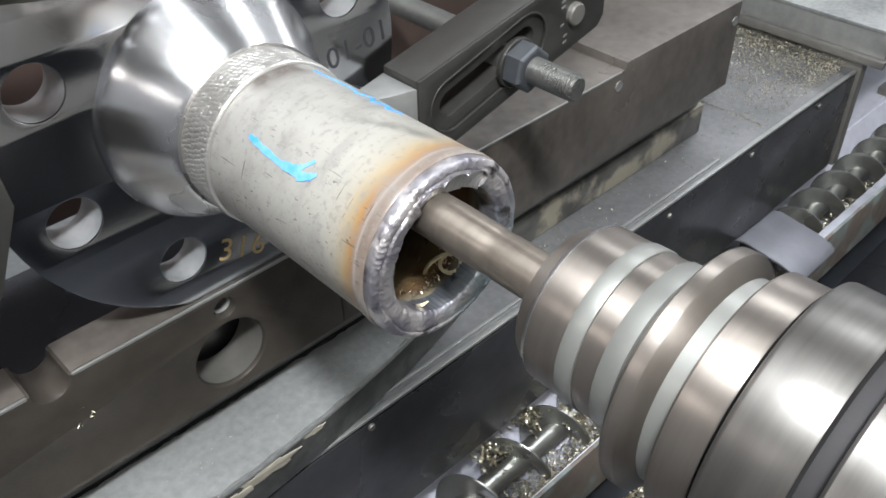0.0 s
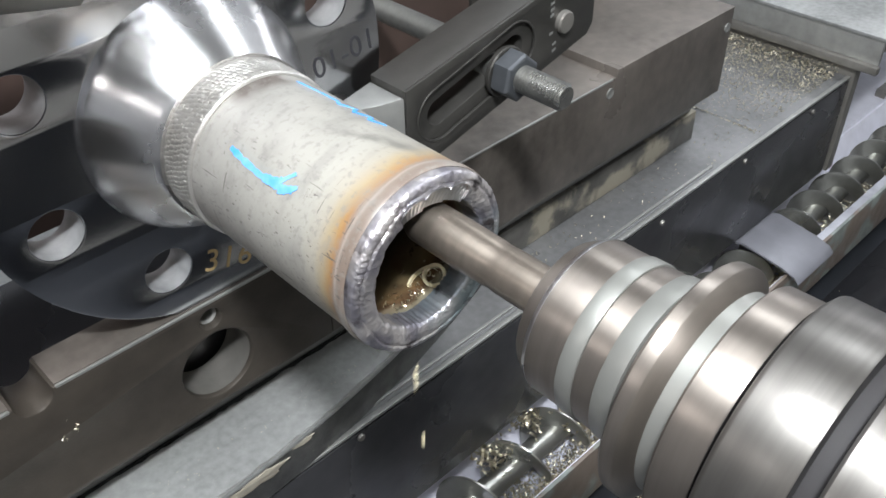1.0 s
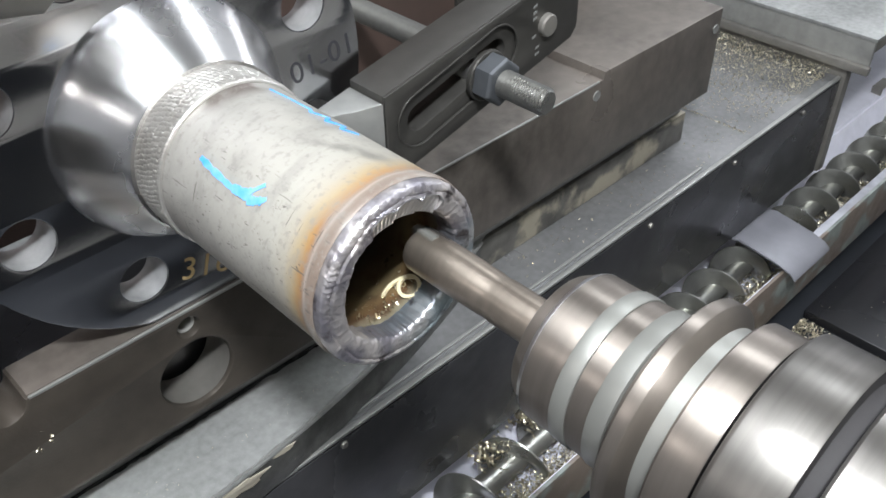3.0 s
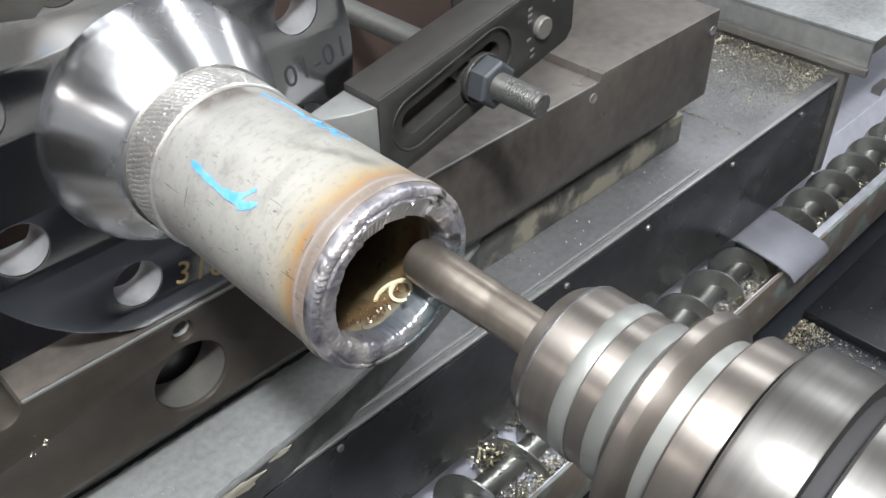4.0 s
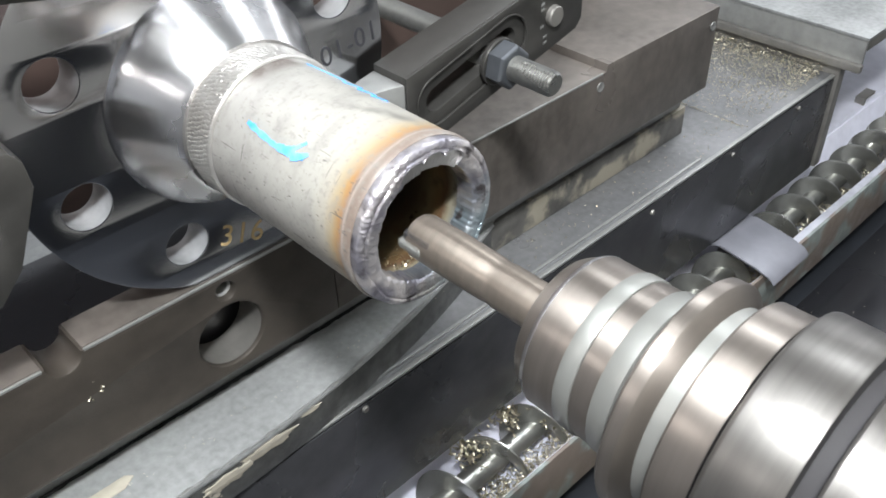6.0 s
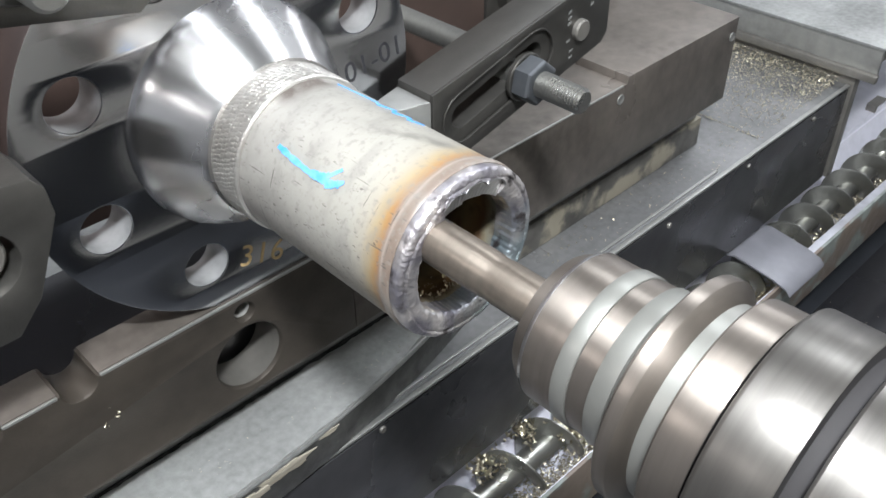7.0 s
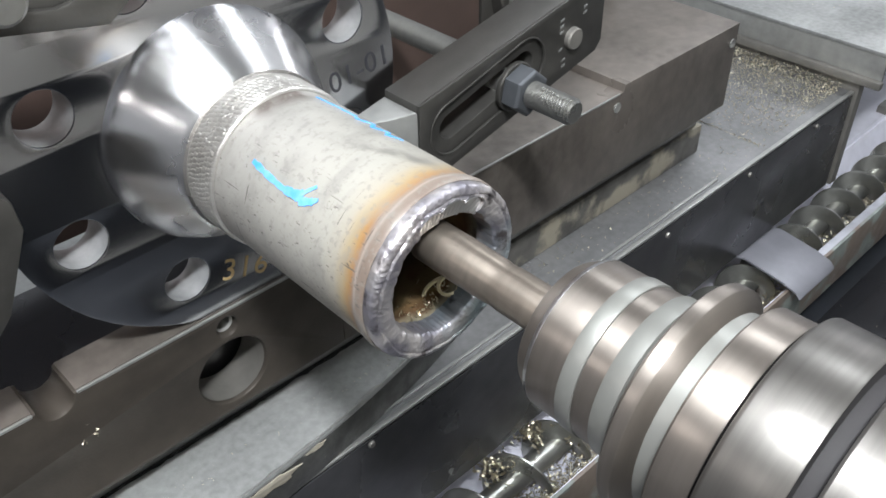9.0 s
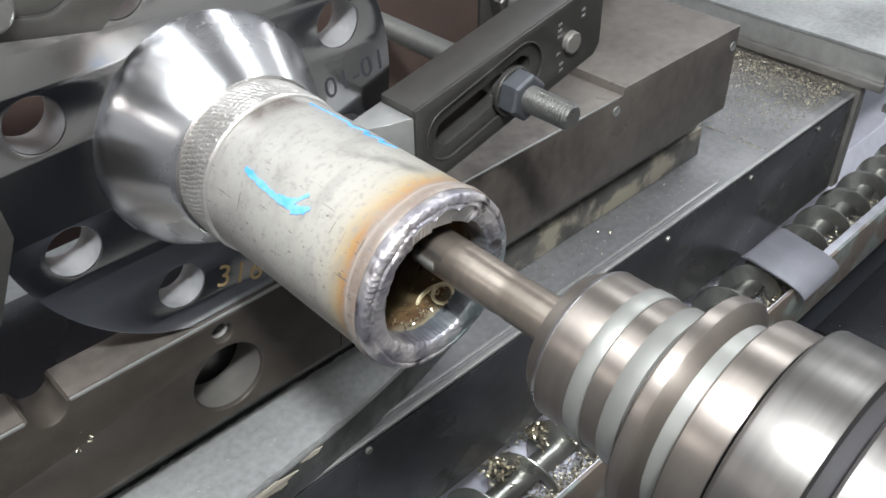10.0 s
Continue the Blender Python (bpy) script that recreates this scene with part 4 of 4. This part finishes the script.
# ---- chip auger below ----
def trough():
    pts = [(0.084, -0.462), (0.089, -0.462), (0.089, -0.50), (0.11, -0.525), (0.165, -0.525), (0.185, -0.50), (0.20, -0.462), (0.8, -0.44), (0.8, -0.446), (0.195, -0.468), (0.18, -0.505), (0.162, -0.53), (0.108, -0.53), (0.084, -0.503)]
    to = Matrix(((0, 0, 1, 0.45), (1, 0, 0, 0), (0, 1, 0, 0), (0, 0, 0, 1)))
    tr = part("chip_trough", plate([pts], 3.0, 0.0003, to), PAINT)
    tagged(tr, "pale lilac painted chip trough with dirt", "chip trough", kind="structure")
    rail = part("trough_rail", box(-1.05, 1.95, 0.079, 0.0835, -0.53, -0.4505, 0.0015), CREAM_RAIL)
    tagged(rail, "worn green-grey trough rail with rust", "rail", kind="structure")
    lip = part("trough_lip", box(0.735, 1.95, 0.0838, 0.0965, -0.4615, -0.4575, 0.001), LIP_PAINT)
    tagged(lip, "pale folded lip along the trough", "trough lip", kind="structure")
    cl = part("wall_clip", plate([[(1.170, -0.4625), (1.176, -0.4625), (1.176, -0.4535), (1.208, -0.4535), (1.208, -0.4495), (1.170, -0.4495)]], 0.016, 0.0008, upright(0.206)), STEEL_DARK)
    tagged(cl, "small dark steel clip on the trough wall", "clip")
    au = thing("chip_auger", "oily steel screw conveyor in the trough", "auger")
    bm = bmesh.new()
    last = None
    n = 24
    for k in range(int(2.5 / 0.062 * n) + 1):
        a, x = 2 * math.pi * k / n, -0.6 + 0.062 * k / n
        ring = [bm.verts.new((x + dx, 0.138 + r * math.cos(a), -0.485 + r * math.sin(a))) for r, dx in ((0.008, -0.003), (0.030, -0.0025), (0.034, -0.001), (0.034, 0.001), (0.030, 0.0025), (0.008, 0.003))]
        if last:
            for i in range(6):
                j = (i + 1) % 6
                bm.faces.new((last[i], last[j], ring[j], ring[i]))
        last = ring
    bmesh.ops.recalc_face_normals(bm, faces=bm.faces)
    part("flight", bm, AUGER, au)
    s = ring_lathe([(0.0001, -0.62), (0.0125, -0.62), (0.0125, 1.92), (0.0001, 1.92)], 24)
    s.transform(Matrix(((0, 1, 0, 0), (1, 0, 0, 0.138), (0, 0, 1, -0.485), (0, 0, 0, 1))))
    part("shaft", s, AUGER, au)
    prof = [(0.180, -0.462), (0.165, -0.440), (0.142, -0.4335), (0.090, -0.4405), (0.070, -0.446), (0.064, -0.452)]
    outl = prof + [(y - 0.0012 if y < 0.1 else y, z - 0.003) for y, z in reversed(prof)]
    cv = part("auger_cover", plate([outl], 0.088, 0.0004, Matrix(((0, 0, 1, 0.686), (1, 0, 0, 0), (0, 1, 0, 0), (0, 0, 0, 1)))), GREY_PAINT)
    tagged(cv, "bent pale grey sheet cover over the auger", "cover")


trough()


def floor_plate():
    ob = part("floor_plate", box(0.757, 1.95, -0.75, 0.0775, -0.5995, -0.5845, 0.003), BLACK_PAINT)
    tagged(ob, "black oily steel plate lying on the machine floor", "floor plate", kind="structure")


floor_plate()


def chips(name, label, n, spot, size, seed):
    """Loose curled swarf, each a short bent strip."""
    rnd = random.Random(seed)
    verts, faces = [], []
    for _ in range(n):
        c = Vector(spot(rnd))
        e = Euler((rnd.uniform(-0.9, 0.9), rnd.uniform(-0.9, 0.9), rnd.uniform(0, 6.3))).to_matrix()
        ln, wd, bend = size * rnd.uniform(0.5, 1.6), size * rnd.uniform(0.18, 0.4), rnd.uniform(0.6, 3.6)
        base = len(verts)
        m = 5
        for k in range(m):
            a = bend * (k / (m - 1) - 0.5)
            r = ln / bend
            for s in (-1, 1):
                verts.append(c + e @ Vector((r * math.sin(a), s * wd * 0.5 + 0.15 * ln * k / m, r * (1 - math.cos(a)))))
        for k in range(m - 1):
            faces.append((base + 2 * k, base + 2 * k + 1, base + 2 * k + 3, base + 2 * k + 2))
    me = bpy.data.meshes.new(name)
    me.from_pydata([tuple(v) for v in verts], [], faces)
    me.materials.append(CHIP)
    return tagged(new(name, me), label, "metal chips", kind="stuff")


def swarf():
    def heap(r):
        d = min(0.2, r.expovariate(16.0))
        y = r.uniform(0.165, 0.34)
        return (0.862 - d, y, -0.2860 + max(0.0, 0.010 - 0.12 * d) * r.random())

    ON_TABLE.append(chips("metal_chips", "pale gold chips heaped along the way cover", 4200, heap, 0.0026, 1))
    ON_TABLE.append(chips("metal_chips", "scattered bright chips on the oily saddle", 170, lambda r: (r.uniform(0.25, 0.86), r.uniform(0.16, 0.205), -0.2862), 0.0026, 2))

    ON_TABLE.append(chips("metal_chips", "fine bright specks on the pallet", 90, lambda r: (r.uniform(-0.15, 0.2), r.uniform(0.168, 0.184), -0.2496), 0.0012, 9))

    ON_TABLE.append(chips("metal_chips", "dull chips strewn on the way cover", 420, lambda r: (0.93 + 0.5 * r.random(), r.uniform(0.20, 0.62), -0.2255), 0.0030, 10))

    def ditch(r):
        y = min(0.18, 0.092 + abs(r.gauss(0, 0.024)))
        return (r.uniform(0.16, 1.3), y, -0.517 + 0.022 * r.random() ** 2 + 6.0 * (y - 0.138) ** 2)

    chips("metal_chips", "pale gold chips lying under the auger", 15000, ditch, 0.0044, 3)

    def clump(r):
        k = r.choice(((0.255, 0.158, -0.458), (0.20, 0.150, -0.462), (0.30, 0.118, -0.468), (0.70, 0.105, -0.468)))
        return tuple(c + r.gauss(0, 0.010 if n < 2 else 0.004) for n, c in enumerate(k))

    chips("metal_chips", "tangled clumps of bright chips on the auger", 420, clump, 0.007, 4)
    chips("metal_chips", "chips strewn on the dark machine floor", 9000, lambda r: (r.uniform(0.1, 0.752), 0.074 - min(0.6, r.expovariate(34.0)), -0.599 + 0.006 * r.random()), 0.0036, 5)
    chips("metal_chips", "sparse specks on the black floor plate", 160, lambda r: (r.uniform(0.76, 1.3), 0.070 - 0.5 * r.random(), -0.5838), 0.0022, 6)


swarf()


def bore_chips():
    def spot(r):
        a = math.radians(r.gauss(-78, 14))
        return (0.0336 * math.cos(a), 0.014 + abs(r.gauss(0, 0.007)), 0.0336 * math.sin(a))

    ON_TABLE.append(chips("metal_chips", "fine bright chips lying in the bore", 60, spot, 0.0022, 7))
    ON_TABLE.append(chips("metal_chips", "a few fine chips stuck to the fixture bar", 9, lambda r: (r.gauss(-0.128, 0.004), 0.1857, r.gauss(-0.166, 0.004)), 0.0028, 8))


bore_chips()


def falling_chip(label):
    """A short curled strip of swarf."""
    bm = bmesh.new()
    last = None
    for k in range(10):
        a = 2.2 * (k / 9 - 0.5)
        wide = 0.0009 * math.sin(math.pi * (0.1 + 0.8 * k / 9))
        c = Vector((0.0035 * (1 - math.cos(a)), 0.0006 * k / 9, 0.0046 * math.sin(a)))
        ring = [bm.verts.new(c + Vector((dx, dy, 0))) for dx, dy in ((-0.0002, -wide), (0.0002, -wide), (0.0002, wide), (-0.0002, wide))]
        for i in range(4):
            if last:
                bm.faces.new((last[i], last[(i + 1) % 4], ring[(i + 1) % 4], ring[i]))
        last = ring
    bmesh.ops.recalc_face_normals(bm, faces=bm.faces)
    return tagged(part("falling_chip", bm, CURL), label, "metal chip")


FALLING = [falling_chip("bright curled chip dropping from the pipe mouth"), falling_chip("bright curled chip dropping from the pipe mouth")]


def motions():
    for ob, x, leave, spin in ((FALLING[0], -0.0345, 0.933, 40), (FALLING[1], -0.0315, 0.885, -35)):
        rows = [(0.0, pose(-0.013, 0.004, -0.0280, 60, 0, 20)), (leave - 0.1, pose(-0.0225, 0.004, -0.0280, 60, 0, 20)), (leave, pose(x, -0.014, -0.031, 20, 0, 20))]
        for k in range(1, 7):
            dt = 0.34 * k / 6
            rows.append((round(leave + dt, 3), pose(x, -0.014, -0.031 - 4.9 * dt * dt, 20 - 20 * k / 6, spin * k / 6, 20)))
        rows[-1] = (rows[-1][0], pose(x, -0.014, -0.5975, 80, 0, 20))
        rows.append((10.0, rows[-1][1]))
        walk(ob, rows)
    travel = [(t, Matrix.Translation((d, 0, 0))) for t, d in TABLE_TRAVEL]
    for ob in ON_TABLE:
        rest = ob.matrix_basis.copy()
        walk(ob, [(t, m @ rest) for t, m in travel])
    feed = [(t, Matrix.Translation((TOOL_X, y, z))) for t, y, z in TOOL_PATH]
    for ob in (TOOL, SPINDLE_NOSE):
        walk(ob, feed)
    walk(CUTTER, [(k / 10, Matrix.Rotation(math.radians(81.0 * k), 4, "Y")) for k in range(101)])


motions()
